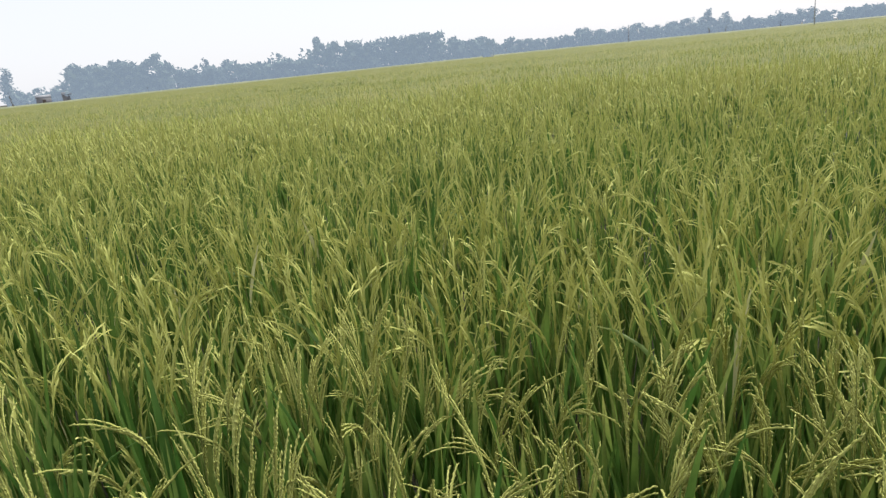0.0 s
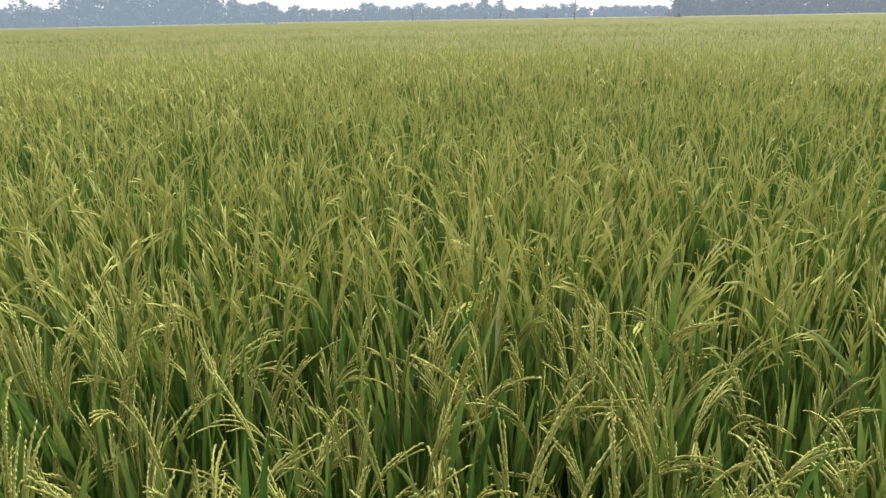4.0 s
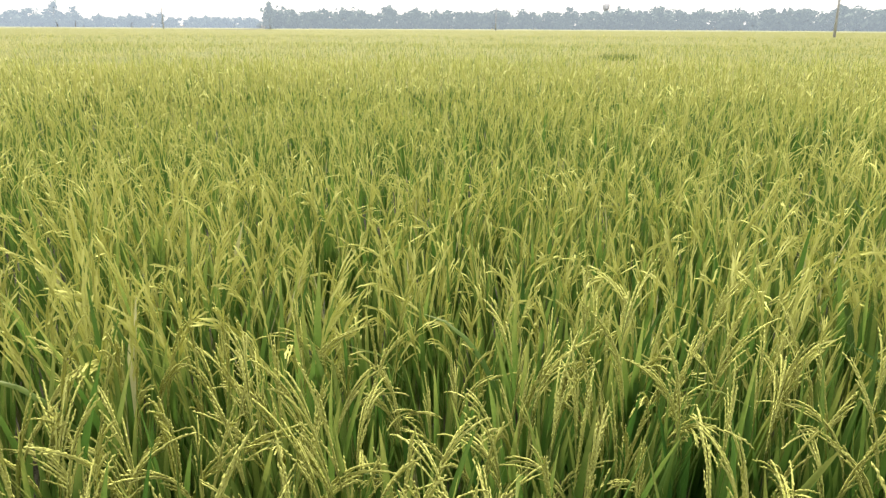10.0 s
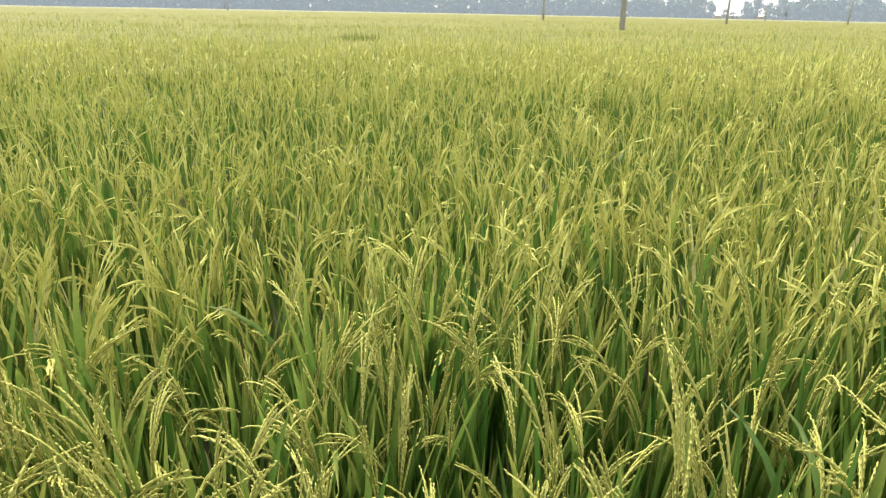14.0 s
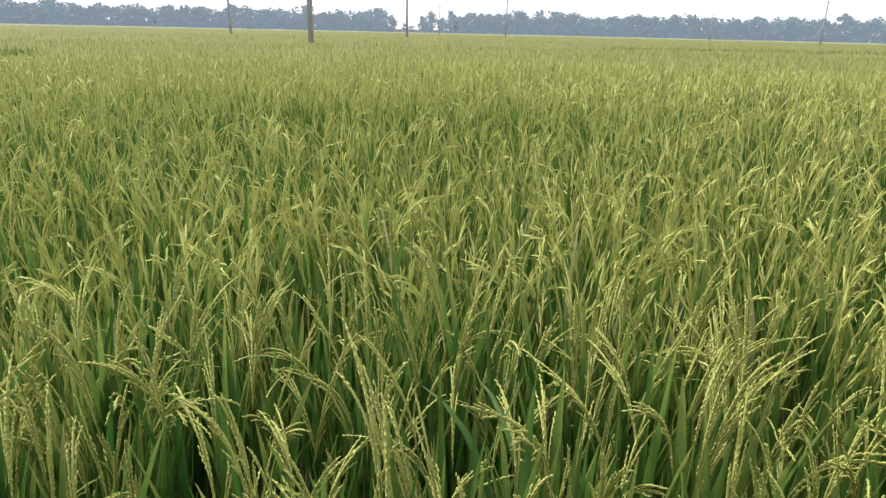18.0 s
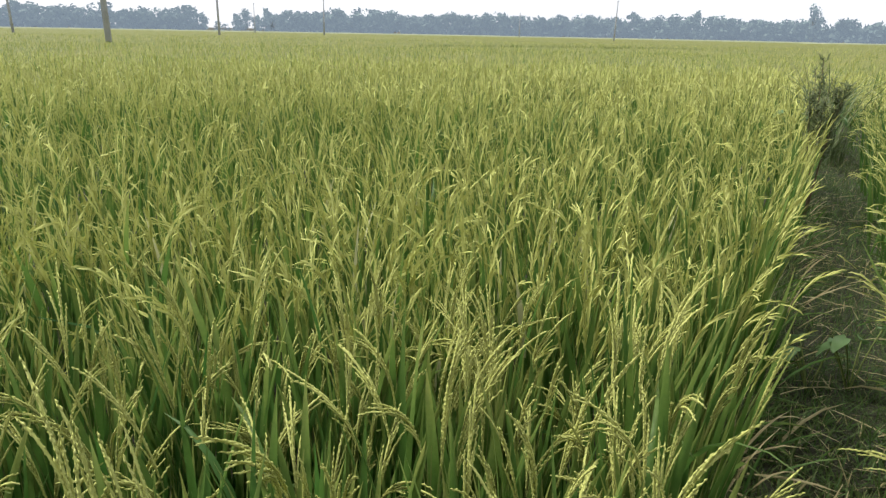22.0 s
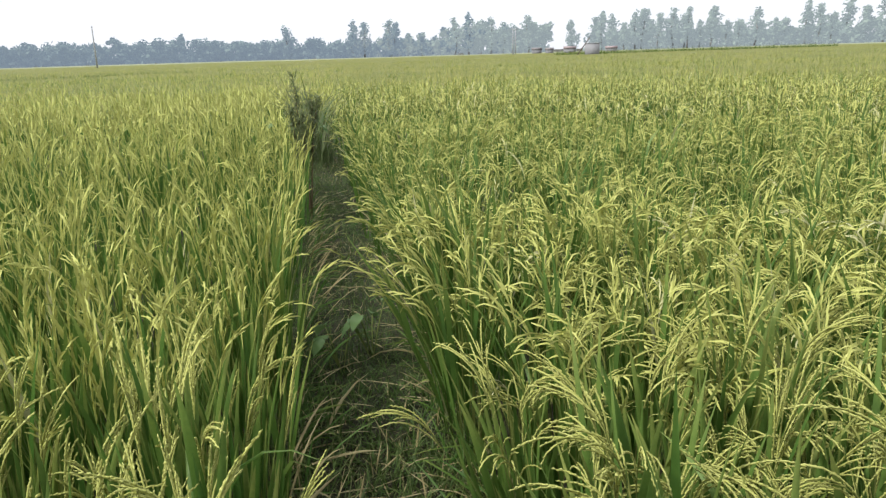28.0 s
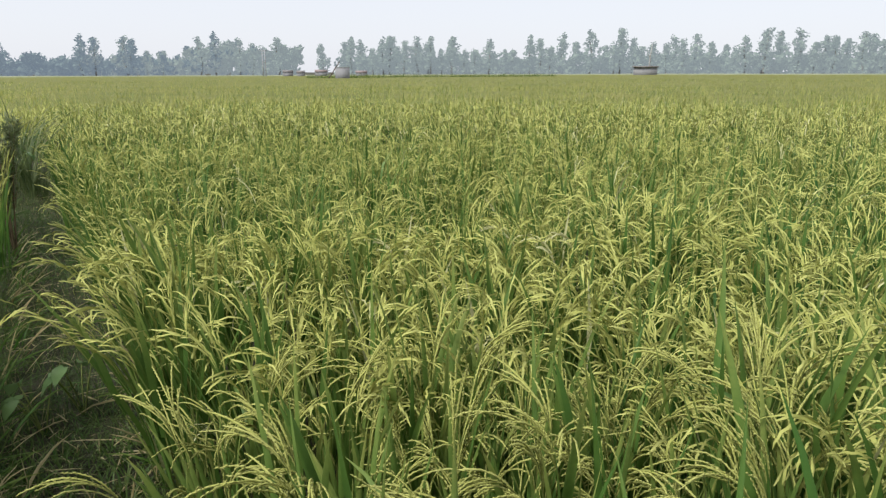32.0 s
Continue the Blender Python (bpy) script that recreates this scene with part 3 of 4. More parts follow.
for i in range(560):
    s, c = rnd.uniform(0.5, 7.0), rnd.choice((rnd.uniform(-0.70, -0.46), rnd.uniform(0.0, 0.12), rnd.uniform(-0.70, -0.46)))
    p = BUND_U * s + BUND_N * c
    toward = math.atan2(BUND_N[0], BUND_N[1]) + (0 if c < -0.2 else math.pi) + rnd.uniform(-1.2, 1.2)
    blade(g, (p[0], p[1], rnd.uniform(0.04, 0.2)), toward, rnd.uniform(25, 75), rnd.uniform(0.14, 0.36), rnd.uniform(10, 70), rnd.uniform(0.008, 0.014), 4, 0 if rnd.random() < 0.38 else 1, True, rnd.uniform(-1.5, 1.5))
for i in range(420):  # fallen blades lying flat on the trodden grass
    s, c = 0.6 + 7.0 * rnd.random() ** 1.3, rnd.uniform(-0.58, 0.06)
    p = BUND_U * s + BUND_N * c
    blade(g, (p[0], p[1], rnd.uniform(0.09, 0.13)), rnd.uniform(0, 6.283), rnd.uniform(76, 90), rnd.uniform(0.06, 0.22), rnd.uniform(0, 14), rnd.uniform(0.004, 0.009), 3, 0 if rnd.random() < 0.6 else 1, True, rnd.uniform(-1.5, 1.5))
tagged(new("withered_leaves", geo_mesh("withered_leaves", g, [DRY_LEAF, RICE_LEAF])), "straw-brown withered rice blades drooping over the path edge", "dead leaves", kind="stuff")


def weed_shrub(place, height, spread_, leaves, seed, label):
    root = tagged(new("weed_shrub"), label, "shrub")
    root.matrix_basis = pose(*place)
    rnd = random.Random(seed)
    for i in range(7):
        lv = Geo()
        az = rnd.uniform(0, 6.283)
        L = height * (1.0 if i == 0 else rnd.uniform(0.6, 0.95))
        st = Geo()
        pts, tans = spine((0, 0, 0), az, rnd.uniform(1, 5) if i == 0 else rnd.uniform(4, 14) * spread_, L, rnd.uniform(-3, 8), 7)
        tube(st, pts, [0.009 * (1 - 0.8 * k / 7) for k in range(8)], 5)
        stem = part("stem", geo_mesh("stem", st, [WEED_STEM]), root)
        for k in range(leaves):
            u = rnd.uniform(0.3, 1.0) ** 0.6
            q = u * 7
            b = pts[int(min(6, q))].lerp(pts[int(min(6, q)) + 1], q - int(min(6, q)))
            blade(lv, b + Vector((rnd.gauss(0, 0.03), rnd.gauss(0, 0.03), rnd.gauss(0, 0.02))) * spread_, rnd.uniform(0, 6.283), rnd.uniform(20, 80), rnd.uniform(0.04, 0.085), rnd.uniform(0, 50), rnd.uniform(0.009, 0.017), 2, 0, False, rnd.uniform(-1, 1))
        part("foliage", geo_mesh("foliage", lv, [WEED_LEAF]), stem)
    return root


q = polar(135.9, 6.5)
weed_shrub((q.x - 0.08, q.y - 0.08, 0.05), 1.33, 0.5, 240, 3, "tall slender dark green weed with reddish stems on the bund")
q = polar(136.6, 9.0)
weed_shrub((q.x, q.y, 0.05), 1.16, 0.8, 130, 14, "bushy olive green weed standing across the end of the path")


def reed_clump(place, h, n, seed):
    """A clump of coarse upright blades, each a part."""
    root = tagged(new("reed_clump"), "dark green coarse grass clump on the bund", "grass clump")
    root.matrix_basis = pose(*place)
    rnd = random.Random(seed)
    for i in range(n):
        g = Geo()
        blade(g, polar(rnd.uniform(0, 360), rnd.uniform(0, 0.13)), rnd.uniform(0, 6.283), rnd.uniform(1, 14), h * rnd.uniform(0.7, 1.15), rnd.uniform(35, 130), rnd.uniform(0.012, 0.02), 6, 0, True, rnd.uniform(-1, 1))
        part("blade", geo_mesh("blade", g, [REED_LEAF]), root)
    return root


for az, d, h, n, seed in ((137.2, 10.2, 1.36, 50, 4), (137.9, 9.6, 1.28, 48, 5), (136.8, 10.8, 1.4, 40, 6)):
    q = polar(az, d)
    reed_clump((q.x, q.y, 0.03), h, n, seed)


def broad_weed(place, seed, count, reach, size, label):
    """A low weed with a few large heart-shaped leaves on thin stalks, each leaf cupped along its midrib."""
    root = tagged(new("broadleaf_weed"), label, "weed")
    root.matrix_basis = pose(*place)
    rnd = random.Random(seed)
    for i in range(count):
        az = rnd.uniform(0, 6.283)
        st = Geo()
        pts, _ = spine((0, 0, 0), az, rnd.uniform(6, 22), rnd.uniform(*reach), 16, 4)
        tube(st, pts, [0.003] * 5, 4)
        stalk = part("stalk", geo_mesh("stalk", st, [RICE_STEM]), root)
        lf = Geo()
        R = rnd.uniform(*size)
        tilt = Matrix.Rotation(-az, 3, "Z") @ Matrix.Rotation(-rnd.uniform(0.2, 0.9), 3, "X") @ Matrix.Rotation(rnd.uniform(-0.4, 0.4), 3, "Y")
        vs, al, fs, n = [], [], [], 7
        for k in range(n + 1):
            u = k / n
            w = R * (1.15 * math.sin(math.pi * min(1, u * 0.93 + 0.07)) ** 0.75 * (1.1 - 0.55 * u) + 0.004)
            y, sag = 2.3 * R * u - (0.25 * R if k == 0 else 0), -0.5 * R * u * u
            for sx in (-1, 0, 1):
                vs.append(pts[-1] + tilt @ Vector((sx * w, y - abs(sx) * 0.2 * R * (1 - u), sag + abs(sx) * w * 0.28 + 0.006 * math.sin(5 * u + sx))))
                al.append(0.1 + 0.5 * u)
        for k in range(n):
            for j in range(2):
                q = k * 3 + j
                fs.append((q, q + 1, q + 4, q + 3))
        lf.add(vs, fs, 0, al)
        part("leaf", geo_mesh("leaf", lf, [BROAD_LEAF], True), stalk)
    return root


low = "low weed with pale green heart-shaped leaves by the path"
broad_weed((2.07, -2.64, 0.05), 8, 6, (0.2, 0.34), (0.028, 0.042), low)
broad_weed((2.10, -2.45, 0.05), 12, 4, (0.2, 0.3), (0.03, 0.045), low)
q = polar(136.1, 7.6)
broad_weed((q.x, q.y, 0.05), 9, 5, (0.72, 0.9), (0.03, 0.048), "waist-high weed with bluish green broad leaves beside the path")


# ---------------------------------------------------------------- trees of the far edge
def crown_clump(g, c, r, rnd, n, size, tall=0.85):
    """A ragged clump of foliage: leaf sprays laid round a shell, some standing off it."""
    for i in range(n):
        d = Vector((rnd.gauss(0, 1), rnd.gauss(0, 1), rnd.gauss(0, 1))).normalized()
        k = rnd.uniform(0.72, 1.0) if rnd.random() < 0.8 else rnd.uniform(1.0, 1.25)
        p = c + Vector((d.x, d.y, d.z * tall)) * r * k
        nor = (d + Vector((rnd.gauss(0, 0.5), rnd.gauss(0, 0.5), rnd.gauss(0, 0.5)))).normalized()
        u = nor.orthogonal().normalized()
        u.rotate(Matrix.Rotation(rnd.uniform(0, 6.3), 3, nor))
        w = nor.cross(u) * size * rnd.uniform(0.35, 0.8)
        u = u * size * rnd.uniform(0.6, 1.3)
        g.add([p - u, p + w * rnd.uniform(0.5, 1.2), p + u, p - w * rnd.uniform(0.4, 1.2)], [(0, 1, 2, 3)], 0, [0.3] * 4)


def make_tree(kind, seed, woods):
    rnd = random.Random(seed)
    root = new("tree")
    tr, cr = Geo(), Geo()
    if kind == "round":
        h = 7.4
        pts = [Vector((0, 0, 0)), Vector((rnd.uniform(-0.2, 0.2), rnd.uniform(-0.2, 0.2), 1.4)), Vector((rnd.uniform(-0.4, 0.4), rnd.uniform(-0.4, 0.4), 4.5))]
        tube(tr, pts, [0.22, 0.17, 0.06])
        for i in range(rnd.randint(13, 17)):
            az, z = rnd.uniform(0, 6.283), rnd.uniform(0.9, 6.6)
            rr = rnd.uniform(0.2, 2.6) * (1.0 - 0.55 * max(0, z - 3.6) / 3)
            c = Vector((math.sin(az) * rr, math.cos(az) * rr, z))
            tube(tr, [pts[1], pts[1].lerp(c, 0.5) + Vector((0, 0, 0.2)), c], [0.09, 0.06, 0.02], 3)
            crown_clump(cr, c, rnd.uniform(0.7, 1.35), rnd, 20, 0.56)
    else:
        h = 12.0
        bend, full = rnd.uniform(-0.6, 0.6), rnd.uniform(0.8, 1.25)
        pts = [Vector((bend * (k / 6) ** 2, 0.3 * math.sin(k + seed), 12.0 * k / 6.2)) for k in range(7)]
        tube(tr, pts, [0.19 - 0.024 * k for k in range(7)])
        low = rnd.uniform(2.0, 4.8)
        n = rnd.randint(19, 25)
        for i in range(n):
            z = low + (11.5 - low) * (i + rnd.uniform(-0.4, 0.4)) / (n - 1)
            z = max(low, min(11.5, z))
            k = min(5, int(z / 12.0 * 6.2))
            b = pts[k].lerp(pts[k + 1], min(1.0, z / 12.0 * 6.2 - k))
            body = math.sin(math.pi * (0.18 + 0.72 * (z - low) / (11.5 - low)))
            az, rr = rnd.uniform(0, 6.283), rnd.uniform(0.1, 1.25) * body * full
            c = Vector((b.x + math.sin(az) * rr, b.y + math.cos(az) * rr, z + 0.3))
            tube(tr, [b, b.lerp(c, 0.6) + Vector((0, 0, -0.15)), c], [0.06, 0.045, 0.02], 3)
            crown_clump(cr, c, rnd.uniform(0.40, 0.78) * (0.6 + 0.5 * body), rnd, 15, 0.36, 1.35)
    part("trunk", geo_mesh("trunk", tr, [BARK]), root)
    # the crown's material glows too, in place of haze
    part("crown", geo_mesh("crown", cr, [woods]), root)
    lab = "dense rounded grey-green tree at the far field edge" if kind == "round" else "slender tall roadside tree with ragged tufted crown"
    tagged(root, lab, "tree", "trees along the far field edge")
    return root, h


# the same foliage with three tints of haze glow
HAZE_TINTS = {"near": HAZED_WOODS, "blue": HAZED_WOODS_BLUE, "pale": HAZED_WOODS_PALE}
TREES = {(k, haze_glow): [make_tree(k, 60 + i + (20 if k == "slim" else 0), HAZE_TINTS[haze_glow]) for i in range(6)] for k in ("round", "slim") for haze_glow in HAZE_TINTS}


def haze_at(az, rnd):
    """Which painted haze glow the woods get: it changes gradually towards the slender trees."""
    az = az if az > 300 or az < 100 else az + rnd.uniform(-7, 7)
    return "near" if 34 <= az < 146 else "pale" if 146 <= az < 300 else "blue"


used_trees = set()
plumes = []


def plant(kind, az, d, h, rnd, wide=1.0):
    root, full = TREES[kind, haze_at(az, rnd)][rnd.randrange(6)]
    p = polar(az, d)
    s = h / full
    if kind == "slim":
        plumes.append((az, d, h, wide))
    m = pose(p.x, p.y, 0, 0, 0, rnd.uniform(0, 360)) @ Matrix.Diagonal((s * wide, s * wide, s, 1))
    if root.name not in used_trees:
        used_trees.add(root.name)
        root.matrix_basis = m
        return
    t = copy_thing(root, m)
    t.matrix_basis = m


def tree_row(kind, az0, az1, d, h0, h1, step, seed, wide=1.0):
    rnd = random.Random(seed)
    az = az0
    while az <= az1:
        plant(kind, az, d + (rnd.uniform(4, 18) if kind == "round" else rnd.uniform(-8, 14)), rnd.uniform(h0, h1), rnd, wide)
        az += step * rnd.uniform(0.6, 1.4)


tree_row("round", 327.9, 331, 260, 4, 7.29, 1.53, 1, 1.35)
tree_row("round", 331.6, 338.2, 225, 6, 10.4, 1.29, 2, 1.49)
tree_row("round", 332.5, 337, 222, 8.1, 10.4, 1.53, 22, 1.35)
tree_row("round", 338.9, 349.2, 232, 5.6, 9.17, 1.29, 3, 1.35)
tree_row("round", 349.6, 353.2, 232, 7.6, 10.6, 1.37, 4, 1.08)
tree_row("round", 354, 359.4, 232, 7.6, 10.6, 1.37, 5, 1.15)
tree_row("round", 0.2, 3.4, 240, 5.6, 8.75, 1.37, 6, 1.35)
tree_row("round", 3.4, 10.4, 340, 4.5, 7.5, 1.03, 7, 1.35)
tree_row("round", 10.6, 20.2, 340, 6, 9.39, 1.03, 8, 1.35)
tree_row("round", 20.5, 27.6, 350, 4.2, 7.81, 1.03, 9, 1.35)
tree_row("round", 27.8, 34, 400, 3.5, 5.83, 0.94, 10, 1.35)
tree_row("round", 34.5, 46, 275, 6, 8.96, 1.06, 11, 1.49)
tree_row("round", 46, 60, 280, 5.2, 7.91, 1.06, 12, 1.49)
tree_row("round", 60, 75, 280, 5.9, 8.75, 1.06, 13, 1.49)
tree_row("round", 75, 89.4, 272, 6, 9.17, 1.11, 14, 1.49)
tree_row("round", 94, 131, 275, 6.2, 9.58, 1.06, 15, 1.49)
tree_row("round", 131, 147, 275, 5, 8.96, 1.11, 16, 1.42)
tree_row("round", 148, 155.6, 262, 3.5, 7.29, 1.53, 17, 1.35)
tree_row("round", 159.4, 206, 262, 2.6, 5.83, 1.88, 18, 1.35)
tree_row("slim", 174.4, 206.0, 240, 8.8, 14.6, 0.9, 19, 1.5)
tree_row("slim", 159.6, 173.6, 240, 8.2, 12.9, 1.05, 20, 1.45)
rnd = random.Random(31)
for az, el in ((327.6, 2.4), (341.0, 1.9), (20.0, 1.55), (21.2, 1.2), (34.8, 1.65), (91.9, 0.95), (92.55, 1.4), (93.4, 0.8), (140.3, 2.6), (141.2, 2.4), (143.2, 2.5), (143.7, 2.3), (144.7, 1.5), (145.8, 1.5),
               (148.5, 2.55), (149.6, 2.85), (151.4, 2.5), (152.4, 2.1), (154.3, 2.6), (157.7, 2.15), (160.0, 2.6), (163.1, 2.75), (165.3, 2.7), (166.4, 2.7), (168.2, 2.7), (181.4, 3.2), (191.8, 3.05)):
    d = 240 if az > 130 else 330 if az < 30 else 262
    plant("slim", az, d, 1.5 + d * math.tan(radians(el)), rnd, 1.5)
plant("round", 135.1, 258, 12.0, rnd, 0.75)
plant("round", 94.5, 262, 6.0, rnd, 1.1)
plant("round", 90.4, 262, 3.6, rnd, 1.4)
plant("round", 91.0, 264, 2.8, rnd, 1.5)
plant("slim", 62.05, 280, 8.8, random.Random(3), 1.2)

for made in TREES.values():  # kinds that stand nowhere
    for root, full in made:
        if root.name not in used_trees:
            for o in (*root.children, root):
                bpy.data.objects.remove(o)

# thicket: uncounted undergrowth and hidden trees before the trunks, haze painted in as glow
woods = {haze_glow: Geo() for haze_glow in HAZE_TINTS}
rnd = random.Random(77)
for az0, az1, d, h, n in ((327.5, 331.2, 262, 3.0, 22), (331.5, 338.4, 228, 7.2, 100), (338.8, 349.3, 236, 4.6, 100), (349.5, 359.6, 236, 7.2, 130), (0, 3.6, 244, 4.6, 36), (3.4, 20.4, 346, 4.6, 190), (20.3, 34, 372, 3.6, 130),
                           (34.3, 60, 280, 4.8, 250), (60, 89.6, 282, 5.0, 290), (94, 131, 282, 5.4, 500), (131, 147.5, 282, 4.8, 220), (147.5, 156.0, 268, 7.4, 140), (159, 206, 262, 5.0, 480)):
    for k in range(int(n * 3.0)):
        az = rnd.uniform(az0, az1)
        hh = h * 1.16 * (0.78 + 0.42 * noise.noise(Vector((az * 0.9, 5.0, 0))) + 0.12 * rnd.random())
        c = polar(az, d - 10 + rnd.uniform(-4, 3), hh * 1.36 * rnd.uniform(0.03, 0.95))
        crown_clump(woods[haze_at(az, rnd)], c, rnd.uniform(0.8, 1.5), rnd, 16, 0.95)
for az, d, h, wide in plumes:  # glowing clumps added among the slender trees to make them look hazy
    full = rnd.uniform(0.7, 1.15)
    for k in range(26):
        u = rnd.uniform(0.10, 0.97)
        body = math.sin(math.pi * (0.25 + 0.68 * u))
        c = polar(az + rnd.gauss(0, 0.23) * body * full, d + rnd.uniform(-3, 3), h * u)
        crown_clump(woods[haze_at(az, rnd)], c, rnd.uniform(0.7, 1.15) * (0.5 + 0.5 * body), rnd, 13, 0.62, 1.2)
tagged(new("backdrop_woods", geo_mesh("backdrop_woods", woods["near"], [HAZED_WOODS])), "hazy blue-grey distant woods along the far field edge", "woods", kind="structure")
tagged(new("backdrop_woods", geo_mesh("backdrop_woods", woods["blue"], [HAZED_WOODS_BLUE])), "pale blue-grey distant woods along the far field edge", "woods", kind="structure")
tagged(new("backdrop_woods", geo_mesh("backdrop_woods", woods["pale"], [HAZED_WOODS_PALE])), "pale hazy grey-green distant woods along the far field edge", "woods", kind="structure")

# a pale grassy bank under the trees
g = Geo()
verts, faces = [], []
K = 300
for k in range(K + 1):
    az = SEEN_FROM - 4 + (SEEN_TO - SEEN_FROM + 8) * k / K
    d = far_edge(az)
    for dd, z in ((-2.5, 0.0), (-1.2, 0.95), (0.5, 1.1), (3.0, 0.0)):
        q = polar(az, d + dd)
        verts.append(q + Vector((0, 0, z - sink(q.x, q.y) if z else -0.1)) + Vector((0, 0, 0.08 * noise.noise(Vector((az * 2, dd, 0))) if z else 0)))
for k in range(K):
    for j in range(3):
        q = k * 4 + j
        faces.append((q, q + 4, q + 5, q + 1))
g.add(verts, faces, 0, [0] * len(verts))
tagged(new("far_bank", geo_mesh("far_bank", g, [BANK])), "pale grassy bank along the far edge of the fields", "bank", kind="structure")


# ---------------------------------------------------------------- poles and buildings
def utility_pole(az, d, h, r, lean=0.0):
    """A bare tapered pole with a short steel bracket and one insulator at its head."""
    root = tagged(new("utility_pole"), "grey bare concrete power pole standing in the rice field", "utility pole", "power poles across the fields")
    p = polar(az, d)
    root.matrix_basis = pose(p.x, p.y, 0, 0, lean, -az)
    g = Geo()
    tube(g, [Vector((0, 0, -0.3)), Vector((0, 0, h * 0.5)), Vector((0, 0, h))], [r, r * 0.82, r * 0.62], 10)
    part("shaft", geo_mesh("shaft", g, [CONCRETE]), root)
    g = Geo()
    box(g, -0.16, 0.16, -0.04, 0.04, h - 0.3, h - 0.22)
    bracket = part("bracket", geo_mesh("bracket", g, [STEEL]), root)
    g = Geo()
    tube(g, [Vector((0.12, 0, h - 0.22)), Vector((0.12, 0, h - 0.16)), Vector((0.12, 0, h - 0.11)), Vector((0.12, 0, h - 0.05))], [0.03, 0.055, 0.035, 0.05], 6)
    part("insulator", geo_mesh("insulator", g, [PLASTER]), bracket)
    return root


def twin_pole(az, d, h):
    root = tagged(new("transformer_pole"), "pair of grey concrete poles joined by a steel crossbar", "utility pole")
    p = polar(az, d)
    root.matrix_basis = pose(p.x, p.y, 0, 0, 0, -az)
    for x in (-0.32, 0.32):
        g = Geo()
        tube(g, [Vector((x, 0, -0.3)), Vector((x, 0, h * 0.5)), Vector((x, 0, h))], [0.15, 0.13, 0.11], 10)
        part("shaft", geo_mesh("shaft", g, [CONCRETE]), root)
    for z, w in ((h - 0.25, 0.95), (h * 0.55, 0.5)):
        g = Geo()
        box(g, -w, w, -0.08, 0.08, z, z + 0.16)
        bar = part("crossbar", geo_mesh("crossbar", g, [STEEL]), root)
        top_bar = bar if w > 0.9 else top_bar
    for x in (-0.8, 0.0, 0.8):
        g = Geo()
        tube(g, [Vector((x, 0, h - 0.09)), Vector((x, 0, h + 0.05)), Vector((x, 0, h + 0.18))], [0.04, 0.07, 0.05], 6)
        part("insulator", geo_mesh("insulator", g, [PLASTER]), top_bar)
    return root


utility_pole(83.0, 39.0, 8.4, 0.16, -0.6)
utility_pole(90.6, 100.0, 8.6, 0.16)
utility_pole(77.0, 92.0, 8.0, 0.15, -1.5)
utility_pole(93.22, 205.0, 8.0, 0.13)
utility_pole(98.5, 150.0, 7.8, 0.16, 0.5)
utility_pole(114.0, 215.0, 7.2, 0.16)
utility_pole(121.4, 150.0, 8.1, 0.16, 1.0)
utility_pole(27.0, 230.0, 7.4, 0.17)
utility_pole(52.5, 230.0, 6.8, 0.17)
utility_pole(14.2, 300.0, 6.6, 0.18)
utility_pole(3.6, 300.0, 6.4, 0.18)
twin_pole(153.21, 190.0, 7.05)

# a water tower beyond the trees
root = tagged(new("water_tower"), "pale concrete water tower with a rounded tank beyond the trees", "water tower")
root.matrix_basis = pose(*polar(61.0, 300.0))
g = Geo()
tube(g, [Vector((0, 0, -0.3)), Vector((0, 0, 4)), Vector((0, 0, 7.8))], [0.75, 0.6, 0.55], 12)
part("shaft", geo_mesh("shaft", g, [PALE_CONCRETE]), root)
g = Geo()
tube(g, [Vector((0, 0, 7.6)), Vector((0, 0, 8.4)), Vector((0, 0, 9.6)), Vector((0, 0, 10.4)), Vector((0, 0, 10.7))], [0.6, 1.35, 1.5, 1.2, 0.3], 16)
part("tank", geo_mesh("tank", g, [PALE_CONCRETE], True), root)

# a dead tree by the shed
root = tagged(new("dead_tree"), "bare brown dead tree trunk beside the shed", "tree")
root.matrix_basis = pose(*polar(183.7, 214.0))
g = Geo()
tube(g, [Vector((0, 0, -0.2)), Vector((0.1, 0, 3)), Vector((0.0, 0, 6)), Vector((-0.35, 0, 9.2))], [0.28, 0.24, 0.2, 0.1], 7)
part("trunk", geo_mesh("trunk", g, [BARK]), root)
g = Geo()
tube(g, [Vector((0.0, 0, 5.4)), Vector((0.6, 0.1, 6.4)), Vector((0.8, 0.1, 7.6))], [0.12, 0.09, 0.04], 5)
part("branch", geo_mesh("branch", g, [BARK]), root)


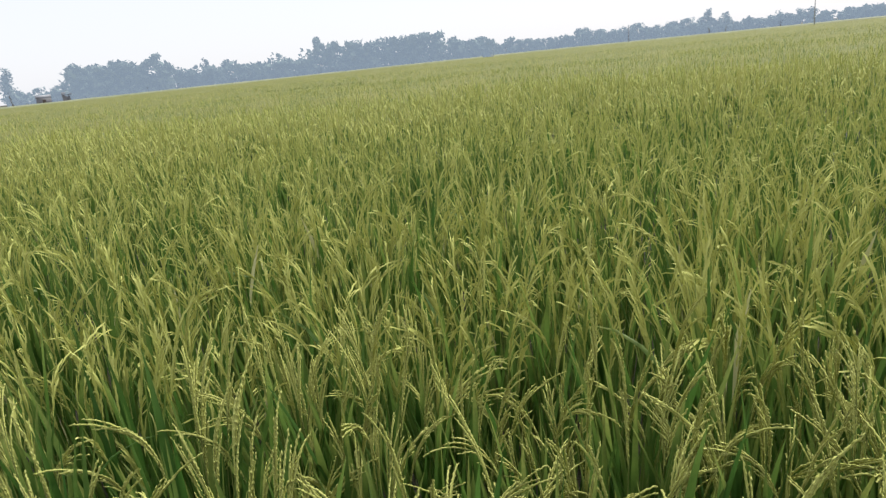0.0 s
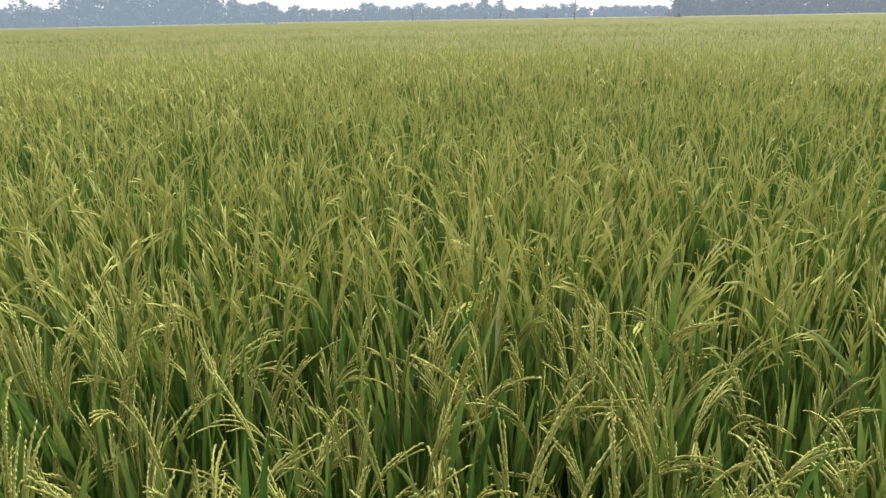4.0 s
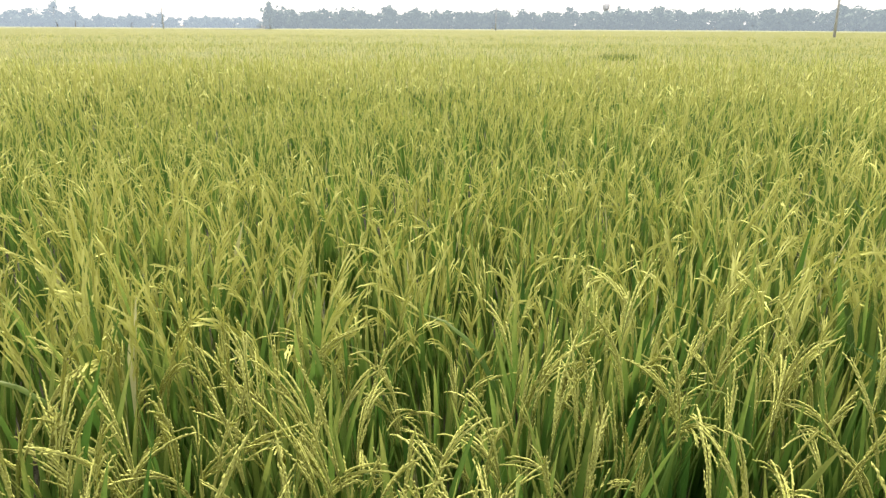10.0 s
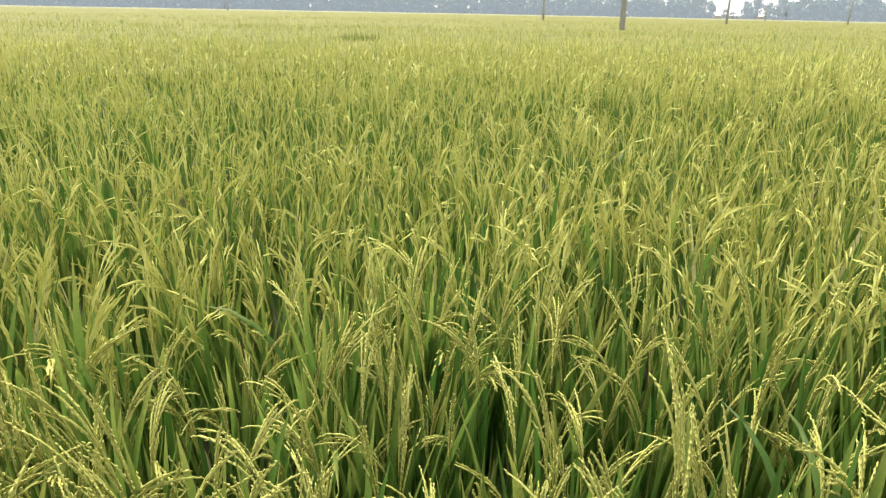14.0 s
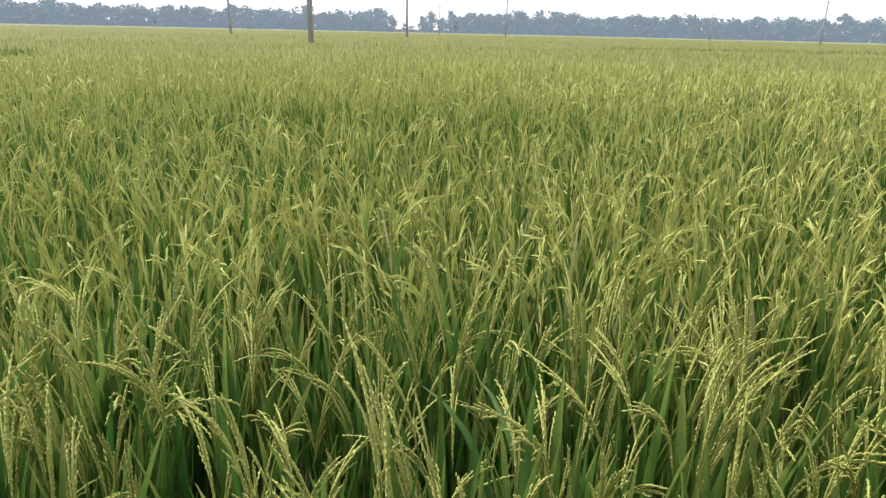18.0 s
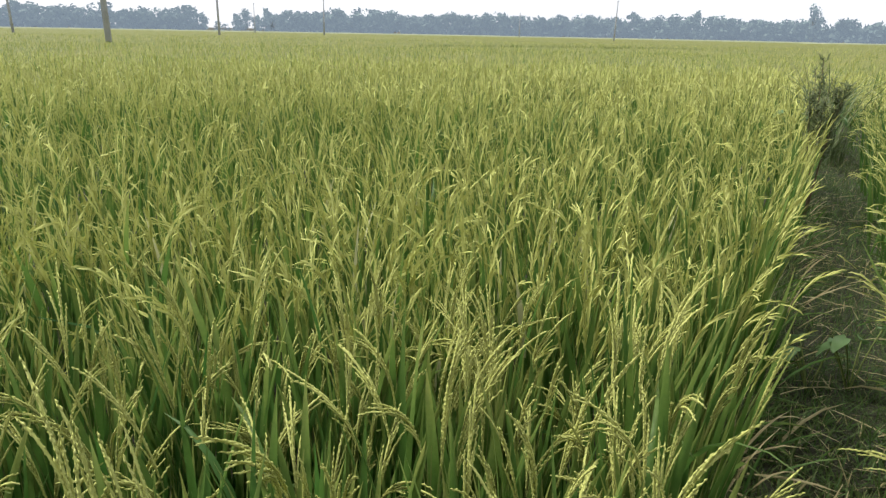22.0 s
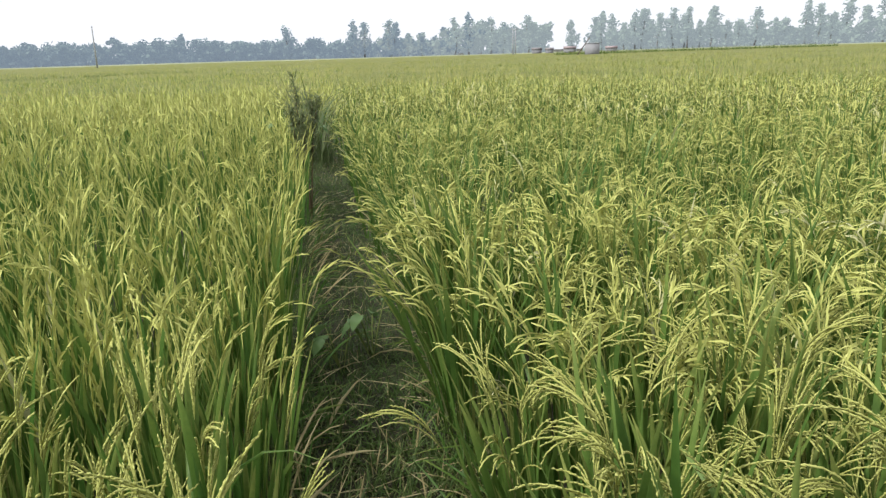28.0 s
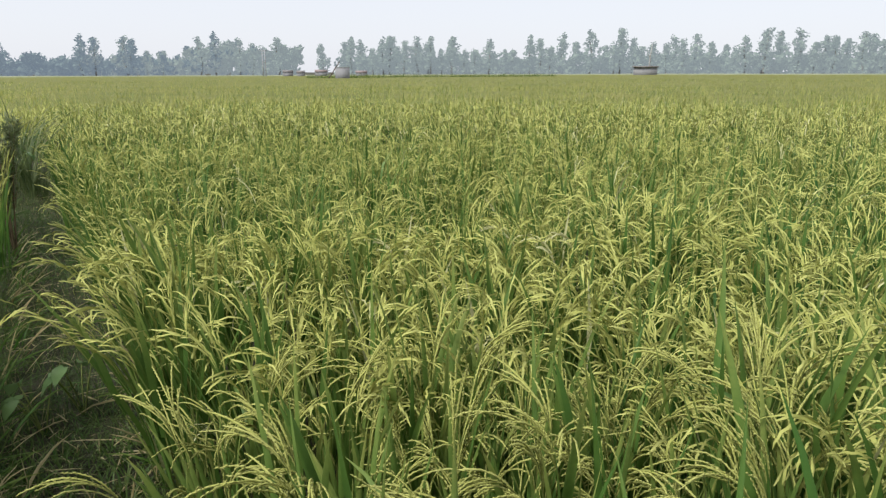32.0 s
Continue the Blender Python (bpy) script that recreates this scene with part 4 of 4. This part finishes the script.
def small_house(az, d, w, h, deep, label, roof_over=0.25, flat=True, roofing=TIN, door=True):
    root = tagged(new("field_house"), label, "house")
    p = polar(az, d)
    root.matrix_basis = pose(p.x, p.y, 0, 0, 0, -az)
    for x0, x1, y0, y1 in ((-w / 2, w / 2, 0, 0.2), (-w / 2, w / 2, deep - 0.2, deep), (-w / 2, -w / 2 + 0.2, 0.2, deep - 0.2), (w / 2 - 0.2, w / 2, 0.2, deep - 0.2)):
        g = Geo()
        box(g, x0, x1, y0, y1, -0.1, h)
        part("wall", geo_mesh("wall", g, [PLASTER]), root)
    g = Geo()
    if flat:
        box(g, -w / 2 - roof_over, w / 2 + roof_over, -roof_over, deep + roof_over, h, h + (0.35 if w > 4 else 0.1))
    else:
        a, b, top = w / 2 + roof_over, deep + roof_over, h + 0.22 * deep
        g.add([(-a, -roof_over, h), (a, -roof_over, h), (a, deep / 2, top), (-a, deep / 2, top), (-a, b, h), (a, b, h)], [(0, 1, 2, 3), (3, 2, 5, 4), (0, 3, 4), (1, 5, 2), (0, 4, 5, 1)], 0, [0] * 6)
    part("roof", geo_mesh("roof", g, [roofing], False), root)
    if door and not flat:
        g = Geo()
        box(g, -w * 0.1, w * 0.12, -0.05, -0.003, 0.1, min(1.95, h - 0.15))
        part("door", geo_mesh("door", g, [DARK_WOOD]), root)
    return root


small_house(159.34, 105.0, 2.1, 2.15, 2.4, "small grey plastered pump house among the rice", 0.03, True, CONCRETE)
small_house(183.4, 205.0, 6.4, 2.7, 4.0, "low pale shed with a dark flat roof", 0.4)
small_house(155.0, 219.0, 3.0, 1.45, 3.0, "low grey shed with a tin roof at the field edge", 0.1, False, TIN, False)
small_house(156.0, 217.0, 2.4, 1.3, 3.0, "low white shed with a tin roof at the field edge", 0.1, False, TIN, False)
small_house(157.6, 214.0, 3.6, 1.55, 3.0, "low white house with a faded pink roof", 0.1, False, PINK_TIN, False)
small_house(160.8, 216.0, 3.4, 1.3, 3.0, "low white house with a faded pink roof", 0.1, False, PINK_TIN, False)

# a pole leaning beside the pump house
root = tagged(new("leaning_pole"), "dark bamboo pole leaning beside the pump house", "pole")
root.matrix_basis = pose(*polar(157.95, 103.0), 0, 0, -157.95)
g = Geo()
tube(g, [Vector((0, 0, -0.1)), Vector((1.1, 0, 1.5)), Vector((2.15, 0, 3.0))], [0.09, 0.08, 0.06], 6)
part("shaft", geo_mesh("shaft", g, [DARK_WOOD]), root)

small_house(329.6, 238.0, 4.0, 2.4, 4.0, "small white farm house under trees", 0.1, False, CONCRETE)
small_house(331.4, 236.0, 5.0, 2.6, 4.0, "small white farm house under trees", 0.1, False, CONCRETE)


# dark sedge along field edges and in one clump among the rice
def sedge(name, label, spots, h, n, seed):
    g, rnd = Geo(), random.Random(seed)
    for k in range(n):
        az, d = spots(rnd)
        p = polar(az, d)
        blade(g, (p.x, p.y, 0.3 - sink(p.x, p.y)), rnd.uniform(0, 6.283), rnd.uniform(2, 25), h * rnd.uniform(0.8, 1.15) - 0.3, rnd.uniform(5, 40), rnd.uniform(0.03, 0.07), 2, 0, False, rnd.uniform(-1, 1))
    tagged(new(name, geo_mesh(name, g, [CANOPY_DARK])), label, "grass", kind="stuff")


sedge("sedge_clump", "dark green sedge clump among the rice", lambda r: (r.gauss(61.9, 0.8), r.uniform(21.2, 22.6)), 0.85, 260, 41)
sedge("field_edge_sedge", "dark green sedge along a field boundary", lambda r: (lambda u: (106 + 22 * u, 40 + 12 * u + r.uniform(-1.6, 1.6)))(r.random()), 0.85, 2600, 42)
sedge("field_edge_sedge", "dark green sedge along a field boundary", lambda r: (lambda u: (156.5 + 20 * u, 112 + 30 * u + r.uniform(-1.5, 1.5)))(r.random()), 1.45, 3200, 43)
sedge("field_edge_sedge", "dark green sedge along a field boundary", lambda r: (lambda u: (345 + 8 * u, 44 - 5 * u + r.uniform(-0.8, 0.8)))(r.random()), 0.87, 500, 44)
